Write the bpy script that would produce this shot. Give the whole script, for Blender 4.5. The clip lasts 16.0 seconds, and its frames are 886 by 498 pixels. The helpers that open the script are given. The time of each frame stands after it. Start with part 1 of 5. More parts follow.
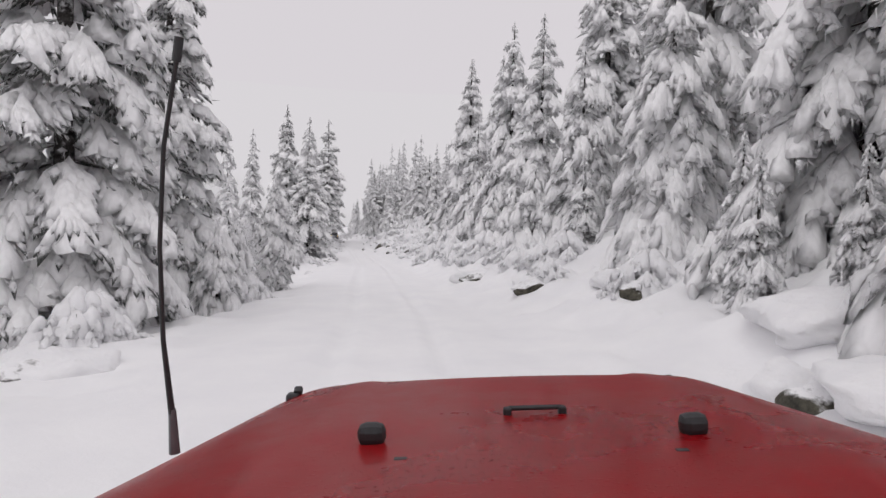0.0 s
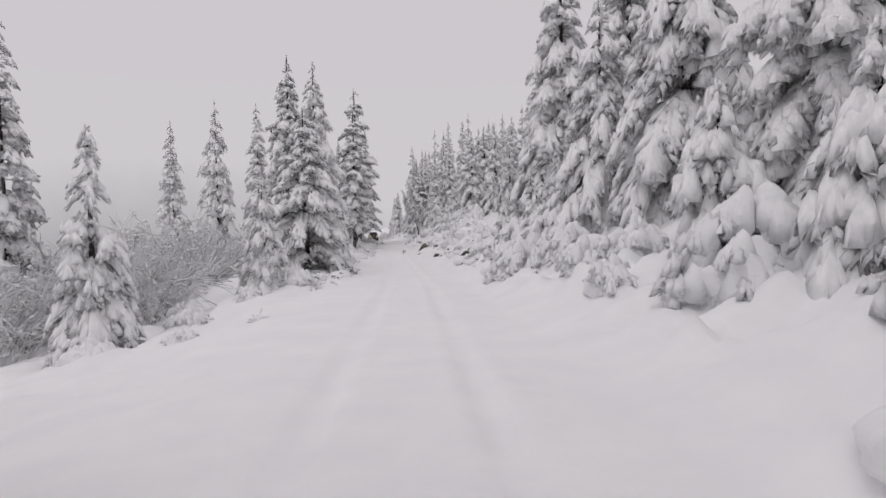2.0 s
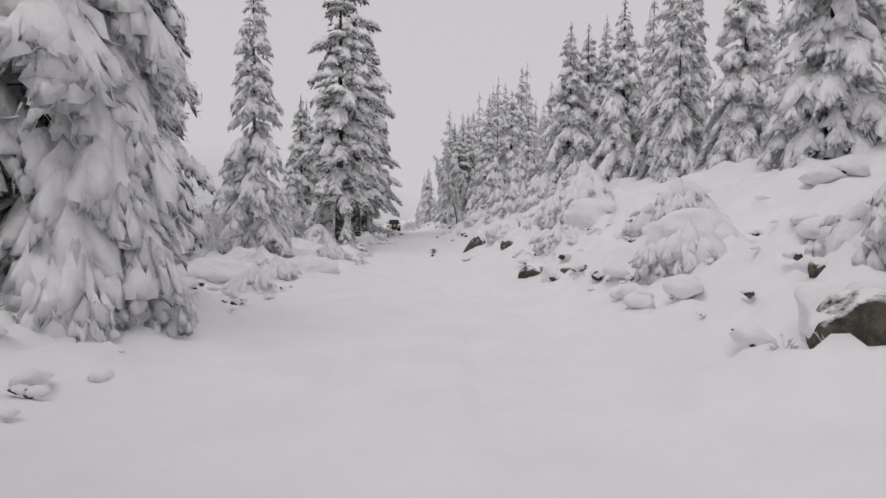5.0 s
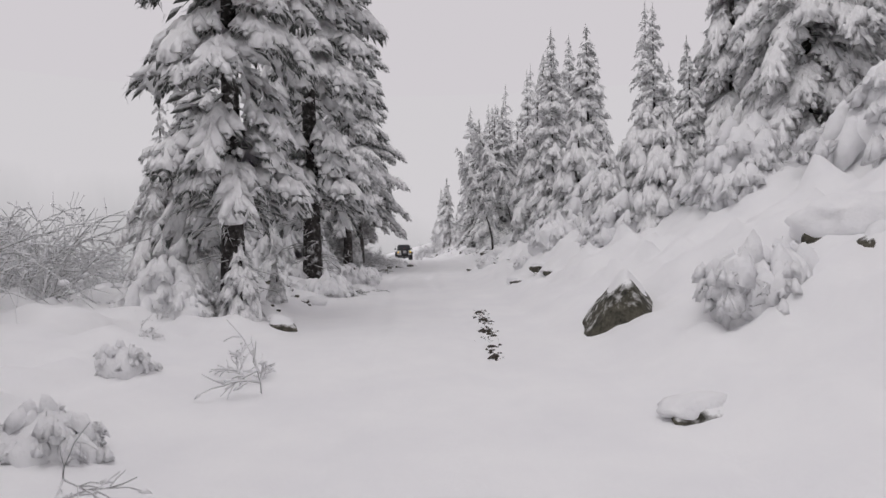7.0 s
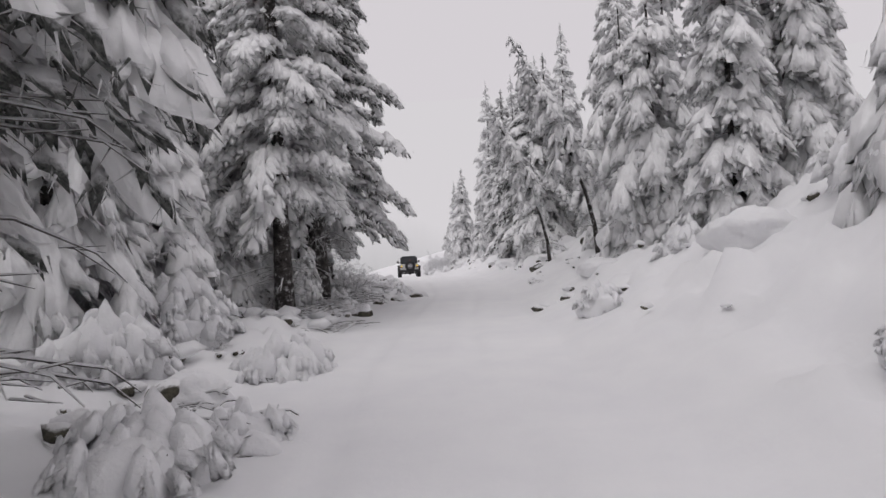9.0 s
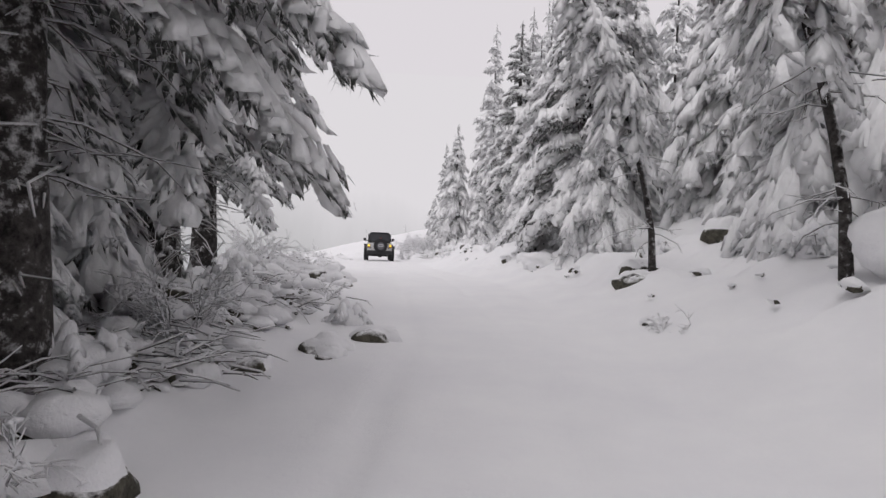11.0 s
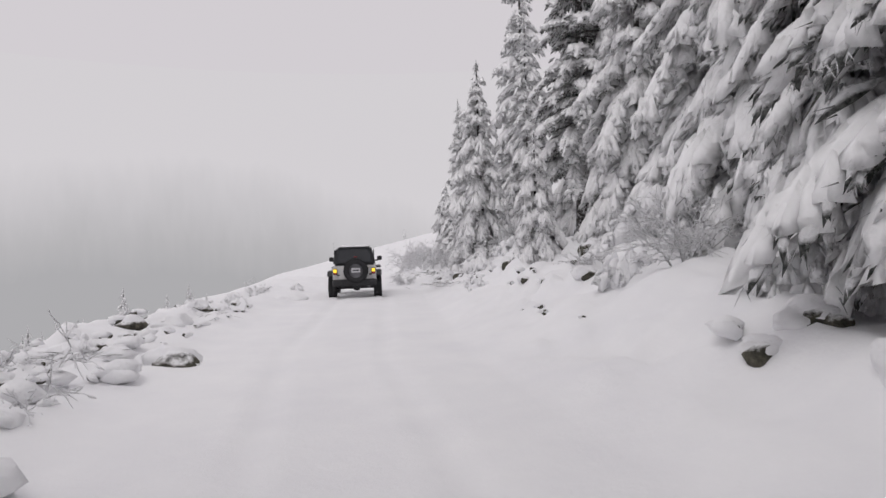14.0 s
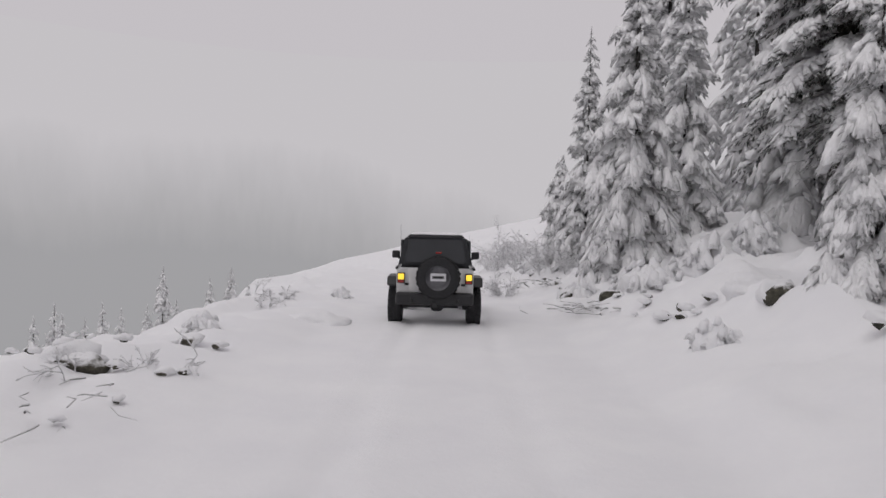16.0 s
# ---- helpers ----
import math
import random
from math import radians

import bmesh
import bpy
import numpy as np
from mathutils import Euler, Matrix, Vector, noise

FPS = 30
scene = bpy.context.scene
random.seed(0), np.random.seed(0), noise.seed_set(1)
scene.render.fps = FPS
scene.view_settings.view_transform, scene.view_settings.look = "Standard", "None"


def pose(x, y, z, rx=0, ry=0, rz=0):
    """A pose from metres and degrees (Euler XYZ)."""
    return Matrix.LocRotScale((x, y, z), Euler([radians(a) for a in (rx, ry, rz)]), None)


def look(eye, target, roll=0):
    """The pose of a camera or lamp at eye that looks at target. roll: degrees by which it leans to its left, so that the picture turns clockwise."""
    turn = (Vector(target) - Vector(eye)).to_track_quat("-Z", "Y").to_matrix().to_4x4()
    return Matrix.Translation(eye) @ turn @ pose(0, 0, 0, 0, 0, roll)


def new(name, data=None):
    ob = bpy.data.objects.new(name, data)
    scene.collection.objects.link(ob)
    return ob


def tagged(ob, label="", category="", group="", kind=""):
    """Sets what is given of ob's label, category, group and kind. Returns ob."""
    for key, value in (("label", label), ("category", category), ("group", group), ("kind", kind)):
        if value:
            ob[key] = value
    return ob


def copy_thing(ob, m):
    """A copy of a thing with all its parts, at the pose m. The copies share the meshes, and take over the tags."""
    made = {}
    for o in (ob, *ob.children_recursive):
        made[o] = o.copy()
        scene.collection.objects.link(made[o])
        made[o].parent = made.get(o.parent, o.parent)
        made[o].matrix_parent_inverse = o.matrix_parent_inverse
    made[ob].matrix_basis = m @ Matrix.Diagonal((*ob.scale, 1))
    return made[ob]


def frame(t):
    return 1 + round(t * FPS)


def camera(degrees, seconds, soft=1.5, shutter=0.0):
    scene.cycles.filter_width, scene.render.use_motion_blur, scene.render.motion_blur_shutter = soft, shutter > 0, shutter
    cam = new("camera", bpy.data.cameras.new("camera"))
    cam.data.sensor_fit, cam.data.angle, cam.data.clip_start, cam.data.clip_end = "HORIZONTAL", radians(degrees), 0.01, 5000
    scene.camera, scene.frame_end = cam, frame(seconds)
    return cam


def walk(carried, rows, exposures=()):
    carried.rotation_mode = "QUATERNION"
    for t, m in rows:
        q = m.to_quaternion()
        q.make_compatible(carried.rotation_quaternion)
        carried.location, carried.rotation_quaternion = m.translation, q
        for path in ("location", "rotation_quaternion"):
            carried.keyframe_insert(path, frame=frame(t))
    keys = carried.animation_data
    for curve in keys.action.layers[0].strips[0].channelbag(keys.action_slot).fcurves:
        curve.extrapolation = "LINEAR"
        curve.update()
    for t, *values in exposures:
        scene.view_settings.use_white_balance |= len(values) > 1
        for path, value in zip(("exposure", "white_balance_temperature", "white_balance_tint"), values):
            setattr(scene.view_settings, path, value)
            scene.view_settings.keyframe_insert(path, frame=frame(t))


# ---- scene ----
cam = camera(72.0, 16.0)
PATH = [
    (0, (-0.845, -0.135, 3.168), (-0.811, 1.864, 3.106), 1.6),
    (0.5, (-1.013, 4.465, 3.004), (-1.057, 6.462, 2.908), -0.2),
    (1, (-1.326, 9.136, 2.81), (-1.406, 11.131, 2.697), -0.4),
    (1.5, (-1.803, 14.082, 2.734), (-1.888, 16.078, 2.662), -0.0),
    (2, (-2.309, 19.206, 2.704), (-2.43, 21.201, 2.632), -1.4),
    (2.5, (-2.98, 24.349, 2.628), (-3.222, 26.334, 2.561), -1.2),
    (3, (-3.669, 29.569, 2.538), (-3.953, 31.548, 2.469), 1.8),
    (3.5, (-4.185, 34.779, 2.359), (-4.404, 36.765, 2.265), 0.7),
    (4, (-4.776, 39.92, 2.145), (-5.002, 41.904, 2.033), 0.3),
    (4.2, (-4.988, 41.95, 2.087), (-5.209, 43.935, 1.976), -0.2),
    (6.3, (-8.216, 63.181, 1.721), (-8.44, 65.168, 1.735), 2.1),
    (6.5, (-8.477, 65.149, 1.739), (-8.697, 67.137, 1.771), 1.1),
    (7, (-9.273, 69.897, 1.763), (-9.547, 71.878, 1.754), -1.0),
    (7.5, (-10.228, 74.29, 1.683), (-10.556, 76.263, 1.689), 3.6),
    (8, (-10.795, 78.539, 1.861), (-11.071, 80.519, 1.871), -1.7),
    (8.2, (-11.041, 80.082, 1.944), (-11.32, 82.063, 1.951), -3.8),
    (10.3, (-14.009, 94.274, 2.032), (-14.338, 96.247, 2.075), -1.4),
    (10.5, (-14.201, 95.602, 2.001), (-14.492, 97.581, 2.041), -0.8),
    (11, (-14.619, 98.851, 2.06), (-14.842, 100.838, 2.012), 2.3),
    (11.5, (-14.8, 101.871, 2.017), (-14.963, 103.865, 2.01), 1.9),
    (12, (-14.933, 104.862, 2.098), (-15.017, 106.86, 2.104), -0.1),
    (12.5, (-15.184, 107.629, 2.228), (-15.27, 109.628, 2.225), -0.6),
    (13, (-15.695, 110.245, 2.346), (-15.854, 112.238, 2.341), -0.8),
    (13.5, (-16.354, 112.876, 2.402), (-16.571, 114.864, 2.371), -1.2),
    (14, (-16.89, 115.315, 2.332), (-17.15, 117.298, 2.287), -1.8),
    (14.5, (-17.615, 117.857, 2.33), (-17.93, 119.832, 2.291), -0.7),
    (15, (-18.427, 120.355, 2.266), (-18.815, 122.317, 2.23), -0.8),
    (15.5, (-19.253, 122.649, 2.185), (-19.686, 124.6, 2.134), 1.2),
    (16, (-19.855, 124.482, 2.178), (-20.319, 126.426, 2.107), 1.4),
]
walk(cam, [(t, look(eye, target, roll)) for t, eye, target, roll in PATH],
     [(0, 0.10), (1.5, 0.0), (2.5, -0.12), (4, -0.12), (7, -0.02), (8, 0.03), (10.5, 0.13), (11, 0.18), (12.5, 0.12), (14.5, -0.05), (16, -0.22)])

# ---------------------------------------------------------------- world and light
world = bpy.data.worlds.new("overcast_sky")
scene.world = world
world.use_nodes = True
wn, wl = world.node_tree.nodes, world.node_tree.links
wn.clear()
sky = wn.new("ShaderNodeTexSky")
sky.sky_type, sky.sun_disc = "NISHITA", False
sky.sun_elevation, sky.sun_rotation = radians(38), radians(150)
sky_bg = wn.new("ShaderNodeBackground")
sky_bg.inputs["Strength"].default_value = 0.05
cloud_bg = wn.new("ShaderNodeBackground")          # an even layer of snow cloud
cloud_bg.inputs["Color"].default_value = (0.676, 0.641, 0.670, 1)
cloud_bg.inputs["Strength"].default_value = 0.98
cover = wn.new("ShaderNodeMixShader")
cover.inputs[0].default_value = 0.96
wout = wn.new("ShaderNodeOutputWorld")
wl.new(sky.outputs[0], sky_bg.inputs[0])
wl.new(sky_bg.outputs[0], cover.inputs[1])
wl.new(cloud_bg.outputs[0], cover.inputs[2])
wl.new(cover.outputs[0], wout.inputs[0])
sun = new("sun", bpy.data.lights.new("sun", "SUN"))
sun.data.energy, sun.data.angle, sun.data.color = 0.5, radians(40), (1.0, 0.985, 0.97)
sun.matrix_world = look((0, 0, 60), (14, 20, 0))


# ---------------------------------------------------------------- materials
def shader(name):
    m = bpy.data.materials.new(name)
    m.use_nodes = True
    nt = m.node_tree
    return m, nt.nodes, nt.links, nt.nodes["Principled BSDF"]


def noise_node(n, l, scale, detail=4.0, rough=0.6, space="Object"):
    tc = n.new("ShaderNodeTexCoord")
    t = n.new("ShaderNodeTexNoise")
    t.inputs["Scale"].default_value, t.inputs["Detail"].default_value, t.inputs["Roughness"].default_value = scale, detail, rough
    l.new(tc.outputs[space], t.inputs["Vector"])
    return t


def ramp(n, l, source, stops):
    r = n.new("ShaderNodeValToRGB")
    e = r.color_ramp.elements
    while len(e) < len(stops):
        e.new(0.5)
    for el, (p, c) in zip(e, stops):
        el.position, el.color = p, (*c, 1) if len(c) == 3 else c
    l.new(source, r.inputs[0])
    return r


def bump(n, l, bsdf, source, strength, distance):
    b = n.new("ShaderNodeBump")
    b.inputs["Strength"].default_value, b.inputs["Distance"].default_value = strength, distance
    l.new(source, b.inputs["Height"])
    l.new(b.outputs[0], bsdf.inputs["Normal"])
    return b


def plain(name, color, rough=0.5, metal=0.0, vary=0.15, scale=8.0, relief=0.0, coat=0.0):
    m, n, l, b = shader(name)
    t = noise_node(n, l, scale, 5)
    lo, hi = [c * (1 - vary) for c in color], [min(1, c * (1 + vary)) for c in color]
    r = ramp(n, l, t.outputs["Fac"], [(0.3, lo), (0.7, hi)])
    l.new(r.outputs[0], b.inputs["Base Color"])
    b.inputs["Roughness"].default_value, b.inputs["Metallic"].default_value = rough, metal
    b.inputs["Coat Weight"].default_value, b.inputs["Coat Roughness"].default_value = coat, 0.08
    if relief:
        bump(n, l, b, t.outputs["Fac"], 0.6, relief)
    return m


def snow_material(name, fine, coarse, strength):
    m, n, l, b = shader(name)
    t1, t2 = noise_node(n, l, coarse, 5), noise_node(n, l, fine, 6, 0.7)
    r = ramp(n, l, t1.outputs["Fac"], [(0.25, (0.865, 0.865, 0.885)), (0.75, (0.935, 0.935, 0.94))])
    l.new(r.outputs[0], b.inputs["Base Color"])
    b.inputs["Roughness"].default_value = 0.75
    b.inputs["Specular IOR Level"].default_value = 0.2
    add = n.new("ShaderNodeMath")
    add.operation = "MULTIPLY_ADD"
    add.inputs[1].default_value = 0.35
    l.new(t2.outputs["Fac"], add.inputs[0])
    l.new(t1.outputs["Fac"], add.inputs[2])
    bump(n, l, b, add.outputs[0], strength, 0.06)
    return m


def clot_node(n, l, scale, stretch):
    """Clots of snow the size of a twig tip, longer downwards than across."""
    tc = n.new("ShaderNodeTexCoord")
    mp = n.new("ShaderNodeMapping")
    mp.inputs["Scale"].default_value = (1, 1, stretch)
    l.new(tc.outputs["Object"], mp.inputs["Vector"])
    warp = n.new("ShaderNodeTexNoise")
    warp.inputs["Scale"].default_value, warp.inputs["Detail"].default_value = scale * 0.5, 3
    l.new(mp.outputs[0], warp.inputs["Vector"])
    add = n.new("ShaderNodeVectorMath")
    add.operation = "MULTIPLY_ADD"
    add.inputs[1].default_value = (0.12, 0.12, 0.12)
    l.new(warp.outputs["Color"], add.inputs[0])
    l.new(mp.outputs[0], add.inputs[2])
    vor = n.new("ShaderNodeTexVoronoi")
    vor.feature, vor.inputs["Scale"].default_value = "SMOOTH_F1", scale
    vor.inputs["Smoothness"].default_value = 0.35
    l.new(add.outputs[0], vor.inputs["Vector"])
    return vor


def tree_snow_material():
    m, n, l, b = shader("clotted_tree_snow")
    vor = clot_node(n, l, 9.0, 0.5)
    t = noise_node(n, l, 24.0, 4, 0.7)
    low = noise_node(n, l, 1.6, 3)
    mad = n.new("ShaderNodeMath")
    mad.operation = "MULTIPLY_ADD"
    mad.inputs[1].default_value = 0.55
    l.new(low.outputs["Fac"], mad.inputs[0])
    l.new(vor.outputs["Distance"], mad.inputs[2])
    # snow greys between the clots: crease shade put into the colour
    r = ramp(n, l, mad.outputs[0], [(0.30, (0.98, 0.98, 0.985)), (0.80, (0.965, 0.965, 0.97)), (1.0, (0.91, 0.91, 0.915))])
    l.new(r.outputs[0], b.inputs["Base Color"])
    b.inputs["Roughness"].default_value, b.inputs["Specular IOR Level"].default_value = 0.8, 0.15
    h = n.new("ShaderNodeMath")
    h.operation = "MULTIPLY_ADD"
    h.inputs[1].default_value = -1.0
    l.new(vor.outputs["Distance"], h.inputs[0])
    h2 = n.new("ShaderNodeMath")
    h2.operation = "MULTIPLY"
    h2.inputs[1].default_value = 0.35
    l.new(t.outputs["Fac"], h2.inputs[0])
    l.new(h2.outputs[0], h.inputs[2])
    bump(n, l, b, h.outputs[0], 0.45, 0.06)
    return m


def laden_material(name, dark, light, snow_from, snow_to, grain):
    """Needles, twigs or stone with snow lying on every face that looks up."""
    m, n, l, b = shader(name)
    geo = n.new("ShaderNodeNewGeometry")
    xyz = n.new("ShaderNodeSeparateXYZ")
    l.new(geo.outputs["Normal"], xyz.inputs[0])
    t = noise_node(n, l, grain, 5, 0.7)
    t2 = noise_node(n, l, grain * 0.13, 3)
    mad = n.new("ShaderNodeMath")
    mad.operation = "MULTIPLY_ADD"
    mad.inputs[1].default_value = 1.1
    l.new(t.outputs["Fac"], mad.inputs[0])
    l.new(xyz.outputs["Z"], mad.inputs[2])
    mad2 = n.new("ShaderNodeMath")
    mad2.operation = "MULTIPLY_ADD"
    mad2.inputs[1].default_value = 0.7
    l.new(t2.outputs["Fac"], mad2.inputs[0])
    l.new(mad.outputs[0], mad2.inputs[2])
    mask = n.new("ShaderNodeMapRange")
    mask.inputs["From Min"].default_value, mask.inputs["From Max"].default_value = snow_from + 0.9, snow_to + 0.9
    l.new(mad2.outputs[0], mask.inputs["Value"])
    under = ramp(n, l, t.outputs["Fac"], [(0.35, dark), (0.7, light)])
    mix = n.new("ShaderNodeMix")
    mix.data_type = "RGBA"
    l.new(mask.outputs["Result"], mix.inputs["Factor"])
    l.new(under.outputs[0], mix.inputs["A"])
    mix.inputs["B"].default_value = (0.94, 0.94, 0.95, 1)
    l.new(mix.outputs["Result"], b.inputs["Base Color"])
    b.inputs["Roughness"].default_value = 0.8
    b.inputs["Specular IOR Level"].default_value = 0.15
    bump(n, l, b, t.outputs["Fac"], 0.9, 0.05)
    return m


SNOW = snow_material("fresh_snow", 14.0, 0.9, 0.35)
SNOW_PAD = snow_material("clumped_snow", 11.0, 3.6, 0.85)
NEEDLE = laden_material("snowy_needles", (0.23, 0.236, 0.23), (0.66, 0.665, 0.66), -1.0, -0.43, 22.0)
# darker than NEEDLE and with less snow on it
SHADE_NEEDLE = laden_material("dark_snowy_needles", (0.045, 0.050, 0.045), (0.27, 0.275, 0.265), -0.55, 0.08, 20.0)
# rimed needles, paled further: fog over the farther firs is put into the colour
RIME_HAZE = laden_material("rimed_hazed_needles", (0.34, 0.345, 0.345), (0.68, 0.685, 0.69), -0.95, -0.35, 18.0)
FAR_HAZE = laden_material("haze_paled_needles", (0.62, 0.625, 0.63), (0.84, 0.845, 0.85), -1.0, -0.45, 12.0)
TREE_SNOW = tree_snow_material()
TWIG = laden_material("snowy_twigs", (0.040, 0.034, 0.030), (0.24, 0.23, 0.22), -0.62, -0.20, 26.0)
BARK = laden_material("snowy_bark", (0.018, 0.016, 0.015), (0.12, 0.11, 0.105), 0.05, 0.40, 9.0)
LIMB = laden_material("snowy_limbs", (0.030, 0.027, 0.025), (0.16, 0.15, 0.14), -0.60, -0.10, 9.0)
ROCK = laden_material("mossy_rock", (0.035, 0.034, 0.030), (0.16, 0.15, 0.115), 0.55, 0.85, 7.0)
RUBBER = plain("tyre_rubber", (0.022, 0.022, 0.024), 0.85, 0, 0.3, 30, 0.004)
BLACK = plain("black_plastic", (0.018, 0.018, 0.020), 0.45, 0, 0.25, 40, 0.001)
CANVAS = plain("dark_soft_top", (0.030, 0.032, 0.036), 0.75, 0, 0.25, 12, 0.002)
WHITE_PAINT = plain("white_car_paint", (0.70, 0.70, 0.70), 0.3, 0, 0.06, 3, 0, 0.6)
STEEL = plain("grey_wheel_metal", (0.16, 0.16, 0.17), 0.4, 0.8, 0.2, 20)
SOIL = plain("bare_soil", (0.050, 0.042, 0.034), 0.95, 0, 0.4, 25, 0.01)
PLATE = plain("pale_plate", (0.62, 0.62, 0.64), 0.4, 0, 0.08, 20)
GLASS_DARK = plain("tinted_glass", (0.03, 0.033, 0.038), 0.08, 0, 0.1, 3)
RED_LENS = plain("red_lens", (0.35, 0.015, 0.012), 0.2, 0, 0.1, 10, 0, 0.5)


def amber_lamp():
    m, n, l, b = shader("lit_amber_lamp")
    b.inputs["Base Color"].default_value = (0.9, 0.55, 0.05, 1)
    b.inputs["Emission Color"].default_value = (1.0, 0.72, 0.06, 1)
    b.inputs["Emission Strength"].default_value = 1.0
    return m


AMBER = amber_lamp()


def red_paint():
    m, n, l, b = shader("wet_red_car_paint")
    t, d = noise_node(n, l, 2.2, 5), noise_node(n, l, 95.0, 2)
    r = ramp(n, l, t.outputs["Fac"], [(0.3, (0.40, 0.006, 0.012)), (0.7, (0.52, 0.012, 0.018))])
    l.new(r.outputs[0], b.inputs["Base Color"])
    rr = ramp(n, l, t.outputs["Fac"], [(0.35, (0.22,) * 3), (0.65, (0.42,) * 3)])
    l.new(rr.outputs[0], b.inputs["Roughness"])
    b.inputs["Coat Weight"].default_value, b.inputs["Coat Roughness"].default_value = 0.25, 0.10
    b.inputs["Specular IOR Level"].default_value = 0.35
    drops = ramp(n, l, d.outputs["Fac"], [(0.62, (0, 0, 0)), (0.70, (1, 1, 1))])
    bump(n, l, b, drops.outputs[0], 0.5, 0.003)
    return m


RED = red_paint()


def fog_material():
    """Snow cloud in the valley, painted as a glowing gradient: grey low down, where a far wooded slope shows through,
    and as light as the sky higher up.
    """
    m, n, l, b = shader("painted_fog_bank")
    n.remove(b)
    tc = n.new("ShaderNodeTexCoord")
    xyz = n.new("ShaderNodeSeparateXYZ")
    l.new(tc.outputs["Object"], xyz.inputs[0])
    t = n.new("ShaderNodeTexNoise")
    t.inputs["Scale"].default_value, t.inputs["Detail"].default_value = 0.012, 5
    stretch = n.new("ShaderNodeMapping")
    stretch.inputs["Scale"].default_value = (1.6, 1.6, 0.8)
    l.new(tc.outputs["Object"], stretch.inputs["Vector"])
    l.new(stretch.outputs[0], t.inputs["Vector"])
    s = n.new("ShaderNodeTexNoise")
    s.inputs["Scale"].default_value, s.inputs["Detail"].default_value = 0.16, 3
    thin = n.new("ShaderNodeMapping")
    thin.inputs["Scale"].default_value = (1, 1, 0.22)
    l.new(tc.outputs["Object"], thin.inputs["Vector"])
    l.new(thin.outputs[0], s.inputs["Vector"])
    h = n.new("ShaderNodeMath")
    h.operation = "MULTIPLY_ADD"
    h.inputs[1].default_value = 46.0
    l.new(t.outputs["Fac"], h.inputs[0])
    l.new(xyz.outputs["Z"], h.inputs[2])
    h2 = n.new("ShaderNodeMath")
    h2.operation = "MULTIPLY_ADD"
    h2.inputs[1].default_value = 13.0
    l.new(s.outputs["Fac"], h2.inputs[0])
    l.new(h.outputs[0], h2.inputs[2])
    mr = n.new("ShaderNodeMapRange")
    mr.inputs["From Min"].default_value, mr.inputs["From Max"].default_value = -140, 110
    rise = n.new("ShaderNodeMapRange")              # the painted haze pales towards the hill
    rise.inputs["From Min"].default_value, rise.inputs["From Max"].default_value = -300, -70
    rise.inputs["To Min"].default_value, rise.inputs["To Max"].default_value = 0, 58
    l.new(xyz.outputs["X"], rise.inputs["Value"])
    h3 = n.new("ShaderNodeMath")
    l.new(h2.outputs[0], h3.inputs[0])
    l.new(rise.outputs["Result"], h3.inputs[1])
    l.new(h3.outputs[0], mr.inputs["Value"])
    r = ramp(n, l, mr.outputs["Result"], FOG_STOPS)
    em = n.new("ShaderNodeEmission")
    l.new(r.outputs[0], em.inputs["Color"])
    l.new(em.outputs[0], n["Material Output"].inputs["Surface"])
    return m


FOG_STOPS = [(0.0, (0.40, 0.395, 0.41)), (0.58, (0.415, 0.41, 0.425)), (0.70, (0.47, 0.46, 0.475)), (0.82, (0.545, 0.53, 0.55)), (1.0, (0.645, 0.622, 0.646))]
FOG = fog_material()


# ---------------------------------------------------------------- helpers for meshes
def mesh_of(name, v, f, material, smooth=True):
    me = bpy.data.meshes.new(name)
    v, f = np.asarray(v, np.float32), np.asarray(f, np.int32)
    k = f.shape[1]
    me.vertices.add(len(v))
    me.vertices.foreach_set("co", v.ravel())
    me.loops.add(f.size)
    me.loops.foreach_set("vertex_index", f.ravel())
    me.polygons.add(len(f))
    me.polygons.foreach_set("loop_start", np.arange(0, f.size, k, dtype=np.int32))
    me.polygons.foreach_set("use_smooth", np.full(len(f), smooth))
    me.materials.append(material)
    me.update(calc_edges=True)
    me.validate()
    return me


def part(name, bm, material, parent, label="", smooth=False):
    """Links a bmesh, or a ready mesh, as one part under a thing or a part."""
    if isinstance(bm, bmesh.types.BMesh):
        me = bpy.data.meshes.new(name)
        bm.to_mesh(me)
        bm.free()
        me.materials.append(material)
        if smooth:
            me.polygons.foreach_set("use_smooth", [True] * len(me.polygons))
    else:
        me = bm
    ob = new(name, me)
    ob.parent = parent
    return tagged(ob, label) if label else ob


def box(x, y, z, sx, sy, sz, bevel=0.02, bm=None, rz=0.0, rx=0.0):
    """A bevelled box round (x, y, z)."""
    bm = bm or bmesh.new()
    made = bmesh.ops.create_cube(bm, size=1.0, matrix=pose(x, y, z, rx, 0, rz) @ Matrix.Diagonal((sx, sy, sz, 1)))
    edges = list({e for v in made["verts"] for e in v.link_edges})
    if bevel:
        bmesh.ops.bevel(bm, geom=edges, offset=min(bevel, 0.45 * min(sx, sy, sz)), segments=2, affect="EDGES", profile=0.5)
    return bm


def rod(a, b, r, bm=None, r2=None, sides=10):
    bm = bm or bmesh.new()
    a, b = Vector(a), Vector(b)
    m = Matrix.Translation((a + b) / 2) @ (b - a).to_track_quat("Z", "Y").to_matrix().to_4x4()
    bmesh.ops.create_cone(bm, cap_ends=True, segments=sides, radius1=r, radius2=r if r2 is None else r2, depth=(b - a).length, matrix=m)
    return bm


def ico(sub):
    bm = bmesh.new()
    bmesh.ops.create_icosphere(bm, subdivisions=sub, radius=1.0)
    v = np.array([q.co[:] for q in bm.verts])
    f = np.array([[q.index for q in p.verts] for p in bm.faces])
    bm.free()
    return v, f


